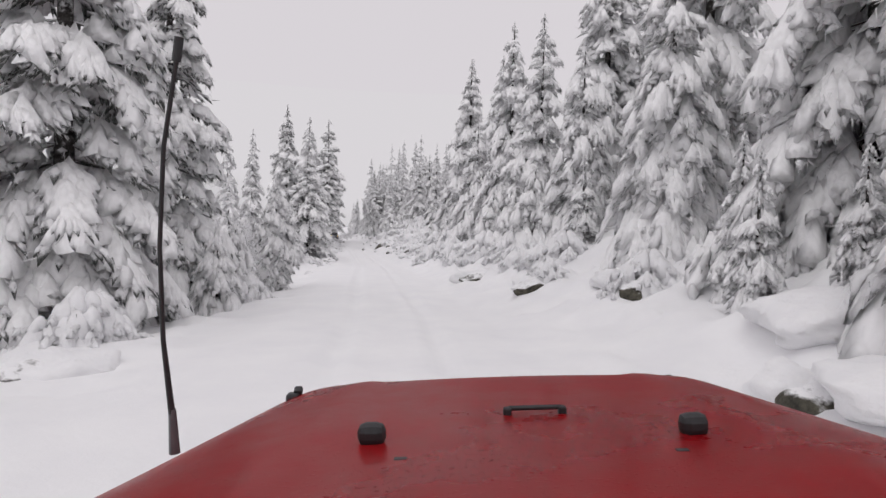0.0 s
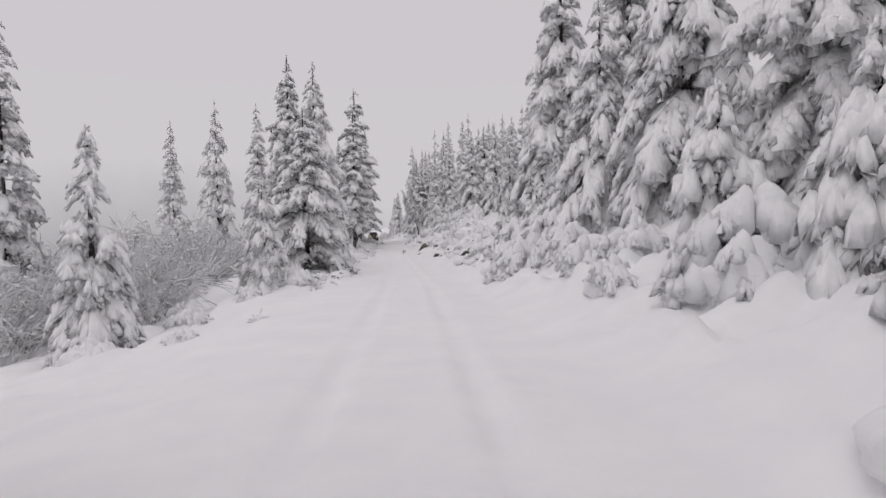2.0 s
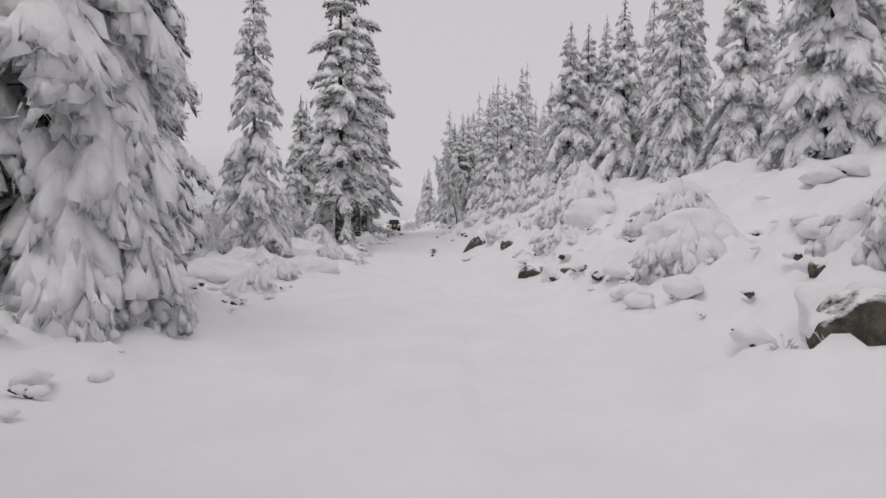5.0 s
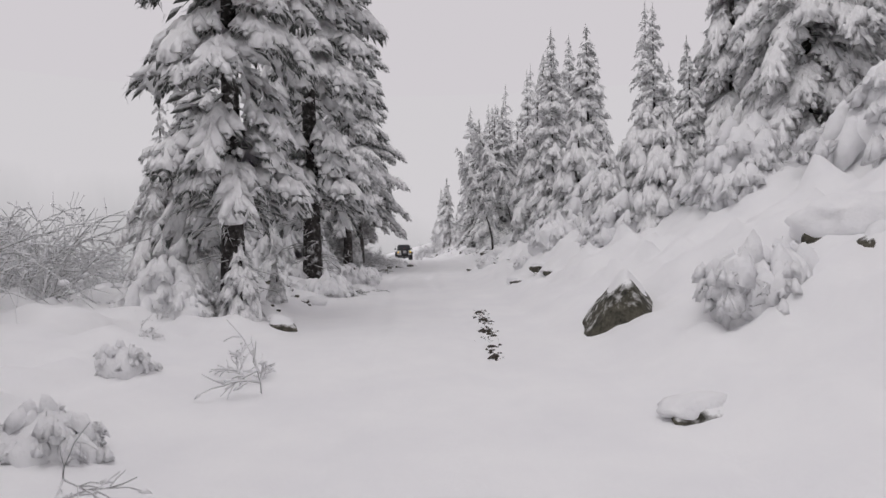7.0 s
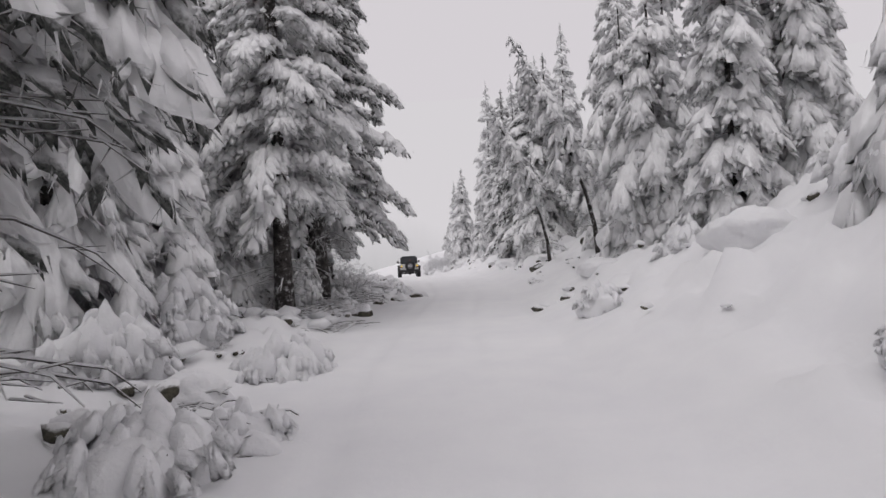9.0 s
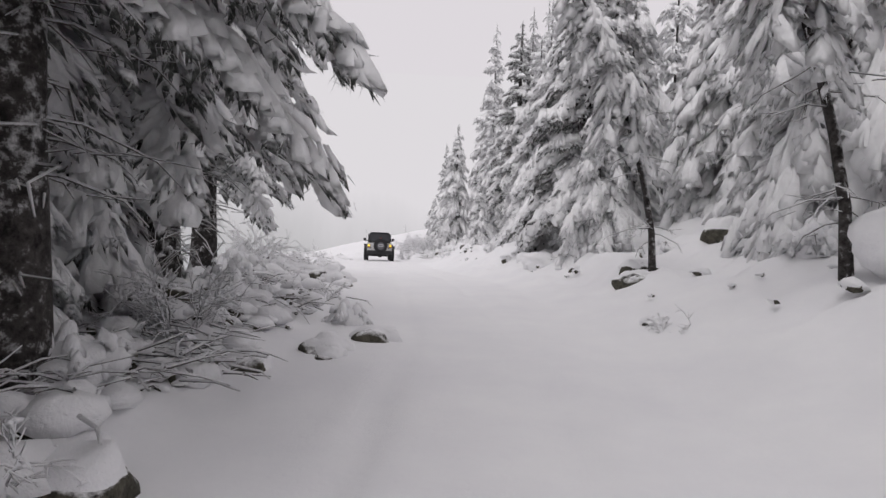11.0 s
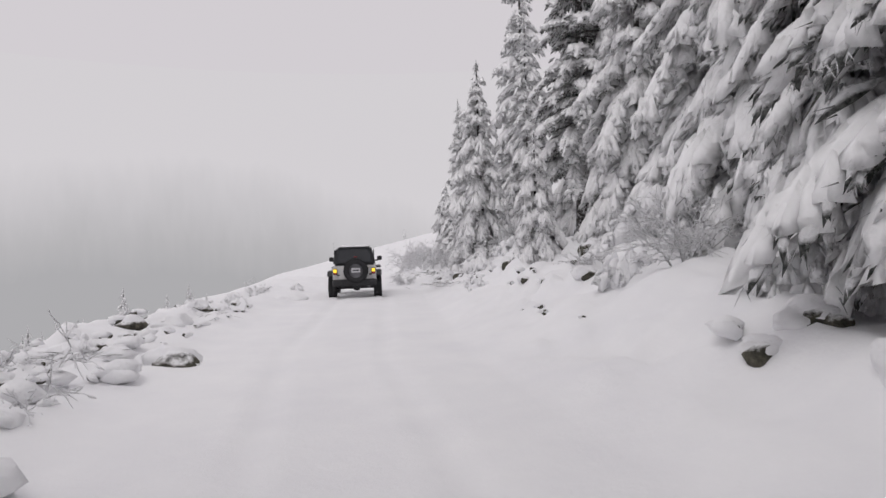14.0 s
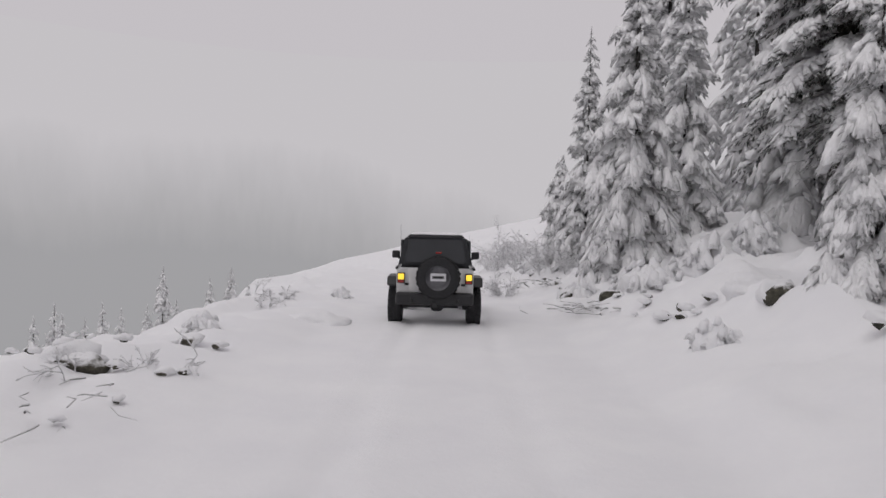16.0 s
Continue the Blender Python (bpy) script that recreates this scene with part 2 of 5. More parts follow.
def octa():
    v = np.array([(1, 0, 0), (-1, 0, 0), (0, 1, 0), (0, -1, 0), (0, 0, 1), (0, 0, -1)], float)
    f = np.array([(0, 2, 4), (2, 1, 4), (1, 3, 4), (3, 0, 4), (2, 0, 5), (1, 2, 5), (3, 1, 5), (0, 3, 5)])
    return v, f


def octa_fine():
    v, f = octa()
    v, out, seen = list(map(tuple, v)), [], {}

    def mid(a, b):
        k = (min(a, b), max(a, b))
        if k not in seen:
            m = np.add(v[a], v[b])
            v.append(tuple(m / np.linalg.norm(m)))
            seen[k] = len(v) - 1
        return seen[k]

    for a, b, c in f:
        ab, bc, ca = mid(a, b), mid(b, c), mid(c, a)
        out += [(a, ab, ca), (b, bc, ab), (c, ca, bc), (ab, bc, ca)]
    return np.array(v), np.array(out)


def spindle():
    """A four-sided twig lump, pointed at both ends."""
    v = [(-1, 0, 0)] + [(x, r * math.cos(a), r * math.sin(a)) for x, r in ((-0.45, 0.92), (0.45, 0.95)) for a in (0.4, 1.97, 3.54, 5.11)] + [(1, 0, 0)]
    f = []
    for j in range(4):
        k = (j + 1) % 4
        f += [(0, 1 + k, 1 + j), (1 + j, 1 + k, 5 + k), (1 + j, 5 + k, 5 + j), (5 + j, 5 + k, 9)]
    return np.array(v), np.array(f)


BALL = {"twig": spindle(), "fine": ico(2), "mid": octa_fine(), "low": octa()}


def lumps(ball, centre, along, size, rng, jitter=0.13, droop=0.35):
    """Many soft lumps at once. centre, along (unit): N x 3; size: N x 3 half lengths along, across and up."""
    tv, tf = ball
    centre, along, size = np.asarray(centre, float), np.asarray(along, float), np.asarray(size, float)
    n = len(centre)
    across = np.cross((0, 0, 1.0), along)
    across /= np.linalg.norm(across, axis=1, keepdims=True) + 1e-9
    up = np.cross(along, across)
    p = tv[None] * (1 + jitter * rng.standard_normal((n, len(tv), 1)))
    taper = 1 - 0.35 * p[..., :1]
    p = p * np.concatenate([np.ones_like(taper), taper, taper], 2) * size[:, None]
    p[..., 2] -= droop * size[:, :1] * (p[..., 0] / size[:, :1]) ** 2 * 0.5
    v = centre[:, None] + p[..., :1] * along[:, None] + p[..., 1:2] * across[:, None] + p[..., 2:] * up[:, None]
    f = tf[None] + (np.arange(n) * len(tv))[:, None, None]
    return v.reshape(-1, 3), f.reshape(-1, 3)


def spikes(root, along, length, rng, each, spread=0.55, width=0.075):
    """Thin needle blades, three-sided in outline, that hang and stick out round a twig."""
    n = len(root) * each
    r = np.repeat(root, each, 0) + rng.standard_normal((n, 3)) * 0.25 * np.repeat(length, each)[:, None]
    d = np.repeat(along, each, 0) * 0.7 + rng.standard_normal((n, 3)) * spread + (0, 0, -0.45)
    d /= np.linalg.norm(d, axis=1, keepdims=True)
    w = np.cross(d, rng.standard_normal((n, 3)))
    w /= np.linalg.norm(w, axis=1, keepdims=True) + 1e-9
    ln = np.repeat(length, each)[:, None] * rng.uniform(0.5, 1.1, (n, 1))
    v = np.stack([r - w * ln * width, r + w * ln * width, r + d * ln], 1).reshape(-1, 3)
    return v, np.arange(3 * n).reshape(-1, 3)


def tubes(paths, radii, sides=5):
    """Tapered tubes along lines of points, as one mesh."""
    vs, fs, base = [], [], 0
    ang = np.linspace(0, 2 * np.pi, sides, endpoint=False)
    for pts, rad in zip(paths, radii):
        pts = np.asarray(pts, float)
        d = np.gradient(pts, axis=0)
        d /= np.linalg.norm(d, axis=1, keepdims=True) + 1e-9
        ref = np.where(np.abs(d[:, 2:]) > 0.9, [[1.0, 0, 0]], [[0, 0, 1.0]])
        a = np.cross(d, ref)
        a /= np.linalg.norm(a, axis=1, keepdims=True)
        b = np.cross(d, a)
        ring = pts[:, None] + np.asarray(rad)[:, None, None] * (np.cos(ang)[None, :, None] * a[:, None] + np.sin(ang)[None, :, None] * b[:, None])
        vs.append(ring.reshape(-1, 3))
        k = len(pts)
        i, j = np.meshgrid(np.arange(k - 1), np.arange(sides), indexing="ij")
        q = base + i * sides
        fs.append(np.stack([q + j, q + (j + 1) % sides, q + sides + (j + 1) % sides, q + sides + j], -1).reshape(-1, 4))
        base += k * sides
    return np.concatenate(vs), np.concatenate(fs)


def joined(*pieces):
    v, f, base = [], [], 0
    for pv, pf in pieces:
        v.append(pv)
        f.append(pf + base)
        base += len(pv)
    return np.concatenate(v), np.concatenate(f)


# ---------------------------------------------------------------- the lie of the land
ROAD_Y = [-60, 0, 14, 24.3, 34.8, 42, 52, 63.2, 70, 80, 94, 102, 107.6, 112.9, 117.9, 124.5, 138, 155, 180, 230, 320]
ROAD_X = [0.3, -0.85, -1.8, -3.0, -4.2, -5.0, -6.5, -8.2, -9.3, -11.0, -13.9, -14.8, -15.2, -16.35, -17.6, -19.9, -22.9, -28, -38, -66, -130]
ROAD_Z = [3.2, 1.6, 1.14, 1.03, 0.76, 0.50, 0.30, 0.14, 0.16, 0.28, 0.45, 0.42, 0.55, 0.72, 0.70, 0.52, 0.20, -0.25, -2.0, -7.0, -18.0]
ACROSS = [-400, -150, -60, -30, -14, -8, -5, -3.2, -2.2, 2.2, 3.2, 5, 8, 14, 30, 60, 150, 400]
BANKS_Y = [0, 20, 35, 50, 65, 80, 95, 112, 125, 130, 145, 200]
VALLEY_FAR = [(-30, -12, -3, -1), (-35, -14, -5, -3.4), (-40, -16, -6, -3.8), (-45, -18, -6, -1), (-50, -22, -8, -2), (-50, -25, -10, -3), (-140, -50, -16, -6), (-240, -85, -24, -13), (-260, -95, -30, -18), (-260, -95, -30, -18), (-260, -95, -30, -18), (-260, -95, -30, -18)]   # valley side, 400 to 30 m off
VALLEY_NEAR = [(-0.2, 0.1, 0.1, 0.05), (-2.0, -1.1, -0.5, -0.16), (-2.2, -1.2, -0.5, -0.18), (0.2, 0.5, 0.4, 0.1), (0.3, 0.7, 0.5, 0.15), (0, 0.5, 0.5, 0.25), (-1, 0.3, 0.5, 0.25), (-5, -0.9, 0.35, 0.2), (-8, -2.4, 0.25, 0.15), (-8, -2.4, 0.25, 0.15), (-8, -2.6, 0.05, 0.1), (-8, -2.6, 0.05, 0.1)]   # 14 to 3.2 m off
HILL_NEAR = [(0.1, 0.6, 1.5, 2.8), (0.2, 1.0, 2.3, 3.8), (0.4, 1.1, 2.2, 3.6), (0.4, 1.3, 2.5, 4.0), (0.4, 1.3, 2.6, 4.2), (0.5, 1.5, 3.0, 4.8), (0.4, 1.5, 3.0, 4.5), (0.2, 0.9, 1.9, 3.2), (0.25, 1.1, 2.1, 3.2), (0.35, 1.2, 2.1, 3.2), (0.3, 1.0, 1.8, 3.3), (0.3, 1.0, 2.2, 4)]   # uphill side, 3.2 to 14 m off
HILL_FAR = [(6, 12, 25, 50), (7, 14, 25, 50), (7, 14, 25, 50), (8, 14, 25, 50), (8, 14, 25, 50), (8, 14, 25, 50), (7, 13, 25, 50), (7, 13, 25, 50), (7, 13, 25, 50), (7, 13, 25, 50), (8, 14, 25, 50), (9, 16, 28, 50)]   # 30 to 400 m off
BANK_TABLE = np.hstack([np.array(VALLEY_FAR), np.array(VALLEY_NEAR), np.zeros((len(BANKS_Y), 2)), np.array(HILL_NEAR), np.array(HILL_FAR)])


def road_x(y):
    return np.interp(y, ROAD_Y, ROAD_X)


def land(x, y):
    """Height of the snow at (x, y), arrays or numbers, without the fine lumps."""
    x, y = np.asarray(x, float), np.asarray(y, float)
    d = x - road_x(y)
    cols = np.array([np.interp(y, BANKS_Y, BANK_TABLE[:, k]) for k in range(len(ACROSS))])
    i = np.clip(np.searchsorted(ACROSS, d) - 1, 0, len(ACROSS) - 2)
    a = np.asarray(ACROSS, float)
    w = np.clip((d - a[i]) / (a[i + 1] - a[i]), 0, 1)
    w = w * w * (3 - 2 * w) * 0.4 + w * 0.6
    lo, hi = np.take_along_axis(cols, i[None], 0)[0], np.take_along_axis(cols, (i + 1)[None], 0)[0]
    out = np.interp(y, ROAD_Y, ROAD_Z) + lo * (1 - w) + hi * w
    off = np.clip((np.abs(d) - 2.4) / 3.0, 0, 1)
    out = out + off * (0.16 * np.sin(x * 1.3 + 0.7 * y) * np.sin(y * 0.9 - 0.4 * x) + 0.10 * np.sin(2.7 * x - 1.9 * y + 1) * np.sin(2.2 * y + x))
    ruts = np.exp(-(((np.abs(d) - 0.80) / 0.16) ** 2)) * 0.04 - np.exp(-(((np.abs(d) - 1.10) / 0.14) ** 2)) * 0.016
    ruts = ruts - np.exp(-(((np.abs(d) - 0.52) / 0.14) ** 2)) * 0.02
    return out - ruts * (0.8 + 0.3 * np.sin(y * 0.8)) * np.interp(y, [0, 60, 100, 120, 140], [1.5, 1.5, 0.8, 0.7, 0.8])


def ground_at(x, y):
    return float(land(np.array([x]), np.array([y]))[0])


def edge_of(d, y):
    """How rough the edge of the track is: smooth on the open side at first, stony further on."""
    return np.where(d < 0, np.interp(y, [0, 42, 46, 92, 98, 116, 126, 134], [0.2, 0.3, 1.1, 1.2, 1.9, 1.7, 0.7, 0.4]), np.interp(y, [0, 10, 25, 98, 104, 112, 120], [0.4, 0.5, 1.3, 1.5, 0.5, 0.5, 0.9]))


def build_ground():
    ys = np.concatenate([np.linspace(-60, -4, 40), np.arange(-3.6, 150, 0.24), np.linspace(151, 320, 90), [400, 600, 1000, 2000]])
    near = np.concatenate([np.arange(-7.0, -2.2, 0.15), np.arange(-2.2, 2.2, 0.11), np.arange(2.2, 7.01, 0.15)])
    side = 7.0 + np.cumsum(np.linspace(0.2, 1.2, 30))
    far = np.array([34, 42, 54, 70, 95, 130, 180, 250, 400, 900, 2500.0])
    ds = np.concatenate([-far[::-1], -side[::-1], near, side, far])
    yy, dd = np.meshgrid(ys, ds, indexing="ij")
    xx = road_x(yy) + dd
    zz = land(xx, yy)
    rough = np.array([noise.fractal(Vector((x * 0.9, y * 0.9, 0)), 1.0, 2.1, 4) if abs(d) < 22 else 0.0 for x, y, d in zip(xx.ravel(), yy.ravel(), dd.ravel())]).reshape(xx.shape)
    lumpy = np.array([noise.turbulence(Vector((x * 1.5, y * 1.5, 4.0)), 3, False) if 2 < abs(d) < 12 else 0.0 for x, y, d in zip(xx.ravel(), yy.ravel(), dd.ravel())]).reshape(xx.shape)
    def hump(x, y):
        dist, _ = noise.voronoi(Vector((x * 1.15, y * 1.15, 0.0)))
        q = max(0.0, 1 - dist[0] / 0.48)
        return q * q * (3 - 2 * q) * (0.35 + 0.65 * abs(noise.noise(Vector((x * 0.55, y * 0.55, 9.0)))) * 1.6)

    def clod(x, y):
        dist, _ = noise.voronoi(Vector((x * 2.7 + 0.4 * noise.noise(Vector((x, y, 2.0))), y * 2.4, 5.0)))
        q = max(0.0, 1 - dist[0] / 0.52)
        return q * q * (3 - 2 * q) * max(0.0, 0.35 + 1.5 * noise.noise(Vector((x * 0.45, y * 0.45, 3.0))))

    clods = np.array([clod(x, y) if 2.2 < abs(d) < 8 else 0.0 for x, y, d in zip(xx.ravel(), yy.ravel(), dd.ravel())]).reshape(xx.shape)
    humps = np.array([hump(x, y) if 2.2 < abs(d) < 9 else 0.0 for x, y, d in zip(xx.ravel(), yy.ravel(), dd.ravel())]).reshape(xx.shape)
    shoulder = np.clip((np.abs(dd) - 2.3) / 1.6, 0, 1)
    zz += rough * (0.014 + 0.09 * shoulder) + (lumpy - 0.25) * 0.17 * shoulder * edge_of(dd, yy)
    zz += (humps * 0.34 + clods * 0.20) * shoulder * edge_of(dd, yy)
    ny, nd = xx.shape
    v = np.stack([xx, yy, zz], -1).reshape(-1, 3)
    i, j = np.meshgrid(np.arange(ny - 1), np.arange(nd - 1), indexing="ij")
    q = i * nd + j
    f = np.stack([q, q + 1, q + nd + 1, q + nd], -1).reshape(-1, 4)
    ob = new("ground", mesh_of("ground", v, f, SNOW))
    return tagged(ob, "deep fresh snow over a forest track with two shallow wheel ruts", "ground", kind="structure")


build_ground()


def build_backdrop():
    """Snow cloud far off, all round."""
    n, rad = 96, 620.0
    ang = np.linspace(0, 2 * np.pi, n, endpoint=False)
    zs = np.array([-160, -60, 0, 60, 160.0])
    v = np.array([(rad * math.cos(a) - 20, rad * math.sin(a) + 90, z) for z in zs for a in ang])
    i, j = np.meshgrid(np.arange(len(zs) - 1), np.arange(n), indexing="ij")
    q = i * n
    f = np.stack([q + j, q + (j + 1) % n, q + n + (j + 1) % n, q + n + j], -1).reshape(-1, 4)
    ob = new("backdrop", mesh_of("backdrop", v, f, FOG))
    return tagged(ob, "grey snow cloud hiding a far wooded valley slope", "fog", kind="structure")


build_backdrop()

# ---------------------------------------------------------------- conifers
def paws(base, out, length, width, thick, slope, curl, rng, nu=7, nv=5, ragged=0.16):
    """Pillows of snow lying along boughs: closed, rounded, widest past the middle, bent down towards the tip and the rims. All but nu and nv are arrays of N."""
    base, out = np.asarray(base, float), np.asarray(out, float)
    length, width, thick, slope, curl = (np.asarray(q, float)[:, None, None] for q in (length, width, thick, slope, curl))
    n = len(base)
    a, b = np.meshgrid(0.5 * np.linspace(0, 1, nu) + 0.25 * (1 - np.cos(np.linspace(0, np.pi, nu))), np.linspace(-1, 1, nv), indexing="ij")
    a, b = a[None], b[None]
    w = np.clip(1 - (2 * a ** 1.3 - 1) ** 2, 0, 1) ** 0.55 * (1 + ragged * 1.5 * rng.standard_normal((n, nu, 1)))
    w = width * np.clip(w, 0.05, 1.6)
    along = length * (a - 0.22 * np.clip(curl, 0, 2) * a * a) * (1 + 0.5 * ragged * rng.standard_normal((n, 1, nv)) * a)
    rim = np.sqrt(np.clip(1 - b * b, 0, 1)) * np.clip(1 - (2 * a - 1) ** 4, 0, 1) ** 0.5
    z = slope * length * a - curl * length * a * a - 0.75 * w * b * b
    lump = 1 + 2.0 * ragged * rng.standard_normal((n, nu, nv))
    up = z + thick * rim * lump
    low = z - 0.3 * thick * rim
    across = np.stack([-out[:, 1], out[:, 0], np.zeros(n)], 1)
    flat = base[:, None, None] + out[:, None, None] * along[..., None] + across[:, None, None] * (w * b)[..., None]
    top, bottom = flat.copy(), flat.copy()
    top[..., 2] += up
    bottom[..., 2] += low
    bottom[:, 1:-1, 1:-1] -= out[:, None, None] * (0.12 * length)[..., None]
    v = np.concatenate([top.reshape(n, -1, 3), bottom.reshape(n, -1, 3)], 1)
    i, j = np.meshgrid(np.arange(nu - 1), np.arange(nv - 1), indexing="ij")
    q = (i * nv + j).ravel()
    k = nu * nv
    quads = np.concatenate([np.stack([q, q + nv, q + nv + 1, q + 1], 1), np.stack([q, q + 1, q + nv + 1, q + nv], 1) + k])
    lock = np.arange(k).reshape(nu, nv)                # the rims of both sheets are one line
    seam = np.arange(2 * k)
    for edge in (lock[0], lock[-1], lock[:, 0], lock[:, -1]):
        seam[edge + k] = edge
    quads = seam[quads]
    f = quads[None] + (np.arange(n) * 2 * k)[:, None, None]
    f = f.reshape(-1, 4)
    tri = np.concatenate([f[:, [0, 1, 2]], f[:, [0, 2, 3]]])
    v = v.reshape(-1, 3)
    used, back = np.unique(tri, return_inverse=True)
    return v[used], back.reshape(-1, 3)


def crown_shape(kind, u):
    if kind == "spire":
        return (1 - u) ** 0.78 * (0.86 + 0.14 * min(1.0, u / 0.12))
    if kind == "column":
        return min(1.0, 0.62 + 0.9 * u) * (1 - u ** 2.4) ** 0.9
    return (1 - u ** 1.45) ** 0.92


def turned(out, angle):
    c, s = math.cos(angle), math.sin(angle)
    return np.array([out[0] * c - out[1] * s, out[0] * s + out[1] * c, 0.0])


def conifer(seed, height, radius, kind="spire", level="near", whorls=20, per=6, snow=1.0, base=0.06, needle=None, lean=0.0, trunk_r=0.16, dead=0, hang=1.0, gaps=0.0, fill=1.0, drape=1.0, grain=1.0, bristle=None):
    """A conifer bowed under snow: trunk and limbs, boughs that bend down, each under pillows and fingers of snow, with needle sprays hanging out below their rims."""
    rng = np.random.default_rng(seed)
    needle = needle or NEEDLE
    big = {"near": (7, 5), "mid": (5, 5), "far": (4, 3)}[level]
    small = {"near": (5, 3), "mid": (4, 3), "far": (3, 3)}[level]
    main, side, tips, cf, af, sf, limbs, limb_r = [], [], [], [], [], [], [], []

    def bow(h):
        return np.array([lean * height * (h / height) ** 1.6, 0, h])

    def spray(p, d, fl):
        d = np.asarray(d) / np.linalg.norm(d)
        cf.append(p)
        af.append(d)
        sf.append((fl, fl * rng.uniform(0.26, 0.40), fl * rng.uniform(0.22, 0.34)))

    for k in range(whorls):
        u = min(max(base + (1 - base) * (k + rng.uniform(-0.6, 0.6)) / whorls, base), 0.985)
        reach = radius * crown_shape(kind, (u - base) / (1 - base))
        m = max(3, int(round(per * (0.55 + 0.45 * (1 - u)))))
        turn = rng.uniform(0, 6.28)
        for b in range(m):
            if rng.random() < gaps:
                continue
            az = turn + 6.283 * b / m + rng.normal(0, 0.28)
            z0 = min(height * 0.985, max(base * height, u * height + rng.normal(0, 0.35 * height / whorls)))
            ln = max(0.16, reach * rng.uniform(0.60, 1.10))
            out = np.array([math.cos(az), math.sin(az), 0])
            slope = 0.45 * u - 0.06 + rng.normal(0, 0.10)
            curl = hang * rng.uniform(0.45, 0.95) * (0.75 + 0.4 * (1 - u))
            start = bow(z0)

            def at(q):
                return start + out * ln * (q - 0.22 * curl * q * q) + np.array([0, 0, ln * (slope * q - curl * q * q)])

            limbs.append([at(q) for q in (0, 0.35, 0.7, 0.95)])
            r0 = 0.010 + 0.012 * ln
            limb_r.append([r0, r0 * 0.75, r0 * 0.5, r0 * 0.2])
            load = snow * rng.uniform(0.65, 1.25)
            thick = (0.055 + 0.050 * min(ln, 1.9)) * load * grain ** 0.5
            s0 = 0.22
            l2 = ln * (1 - s0) * 1.04
            wide = (0.07 + 0.105 * min(ln, 2.2)) * grain
            pads = max(1, int(round(l2 / 0.62))) if level == "near" else 1
            for i in range(pads):                        # the load lies in lumps one behind the other
                q = s0 + (1 - s0) * i / pads
                here = slope - 2 * curl * q
                lump = l2 / pads * (rng.uniform(1.0, 1.35) if pads > 1 else 1.0)
                spread = rng.uniform(0.75, 1.45) if pads > 1 else rng.uniform(0.7, 1.3)
                heading = turned(out, rng.normal(0, 0.22)) if pads > 1 else out
                main.append((at(q) + (0, 0, 0.02), heading, lump, wide * spread * 0.92, thick * (rng.uniform(0.75, 1.35) if pads > 1 else 1.0), here, curl * (1 - s0) / pads + (0.25 if pads > 1 else 0)))
            tip = at(1.0)
            steep = slope - 2 * curl
            twigs = 2 if ln < 0.5 else (5 if level == "near" else 3)
            for i in range(twigs):                       # fingers past the tip
                d = turned(out, (i - (twigs - 1) / 2) * 0.42 + rng.normal(0, 0.12))
                fl = (0.09 + 0.10 * min(ln, 1.6)) * grain ** 0.7 * rng.uniform(0.8, 1.3)
                root = at(0.88) + d * 0.06 * ln
                tips.append((root, d, fl * 1.1, fl * 0.30, thick * 0.42, steep * 0.7, 0.55))
                spray(root + d * fl * 0.6 + (0, 0, -0.10 - 0.5 * fl), d + (0, 0, steep * 0.8 - 0.3), fl * 0.85)
            if ln > 0.5:
                count = max(2, int(round(ln / ((0.36 if level == "near" else 0.55) * grain))))
                for sgn in (-1, 1):
                    for i in range(count):
                        q = 0.20 + 0.74 * (i + rng.uniform(0.1, 0.9)) / count
                        d = turned(out, sgn * rng.uniform(0.6, 1.2))
                        ls = (0.20 + 0.26 * min(ln, 2.0) * (1.1 - 0.6 * q)) * grain ** 0.5 * rng.uniform(0.75, 1.25)
                        local = slope - 2 * curl * q
                        root = at(q) + d * 0.05
                        side.append((root, d, ls, ls * rng.uniform(0.32, 0.48) * grain ** 0.5, thick * rng.uniform(0.5, 0.95), local * 0.55, 0.5 * hang * rng.uniform(0.7, 1.4)))
                        end = root + d * ls * 0.8 + (0, 0, ls * (local * 0.5 - 0.42 * hang))
                        for g in range(2 if level == "near" else 1):
                            e = turned(d, rng.normal(0, 0.5))
                            fl = (0.08 + 0.085 * min(ln, 1.6)) * grain ** 0.7 * rng.uniform(0.7, 1.3)
                            spray(end + e * fl * rng.uniform(-0.6, 0.4) + (0, 0, -0.07 - 0.2 * fl), e * 0.6 + (0, 0, -rng.uniform(0.5, 1.1)), fl)
            hung = int((10 if level == "near" else 3) * min(1.2, ln / 1.6) * drape / grain ** 1.5 + 1)
            for i in range(hung):                        # sprays that hang below the bough
                q = rng.uniform(0.15, 0.95)
                d = turned(out, rng.normal(0, 1.0))
                fl = (0.09 + 0.10 * min(ln, 1.6)) * grain ** 0.7 * rng.uniform(0.7, 1.3)
                spray(at(q) + d * fl * 0.5 + (0, 0, -fl * 0.7), d * 0.6 + (0, 0, -rng.uniform(0.4, 1.2)), fl)
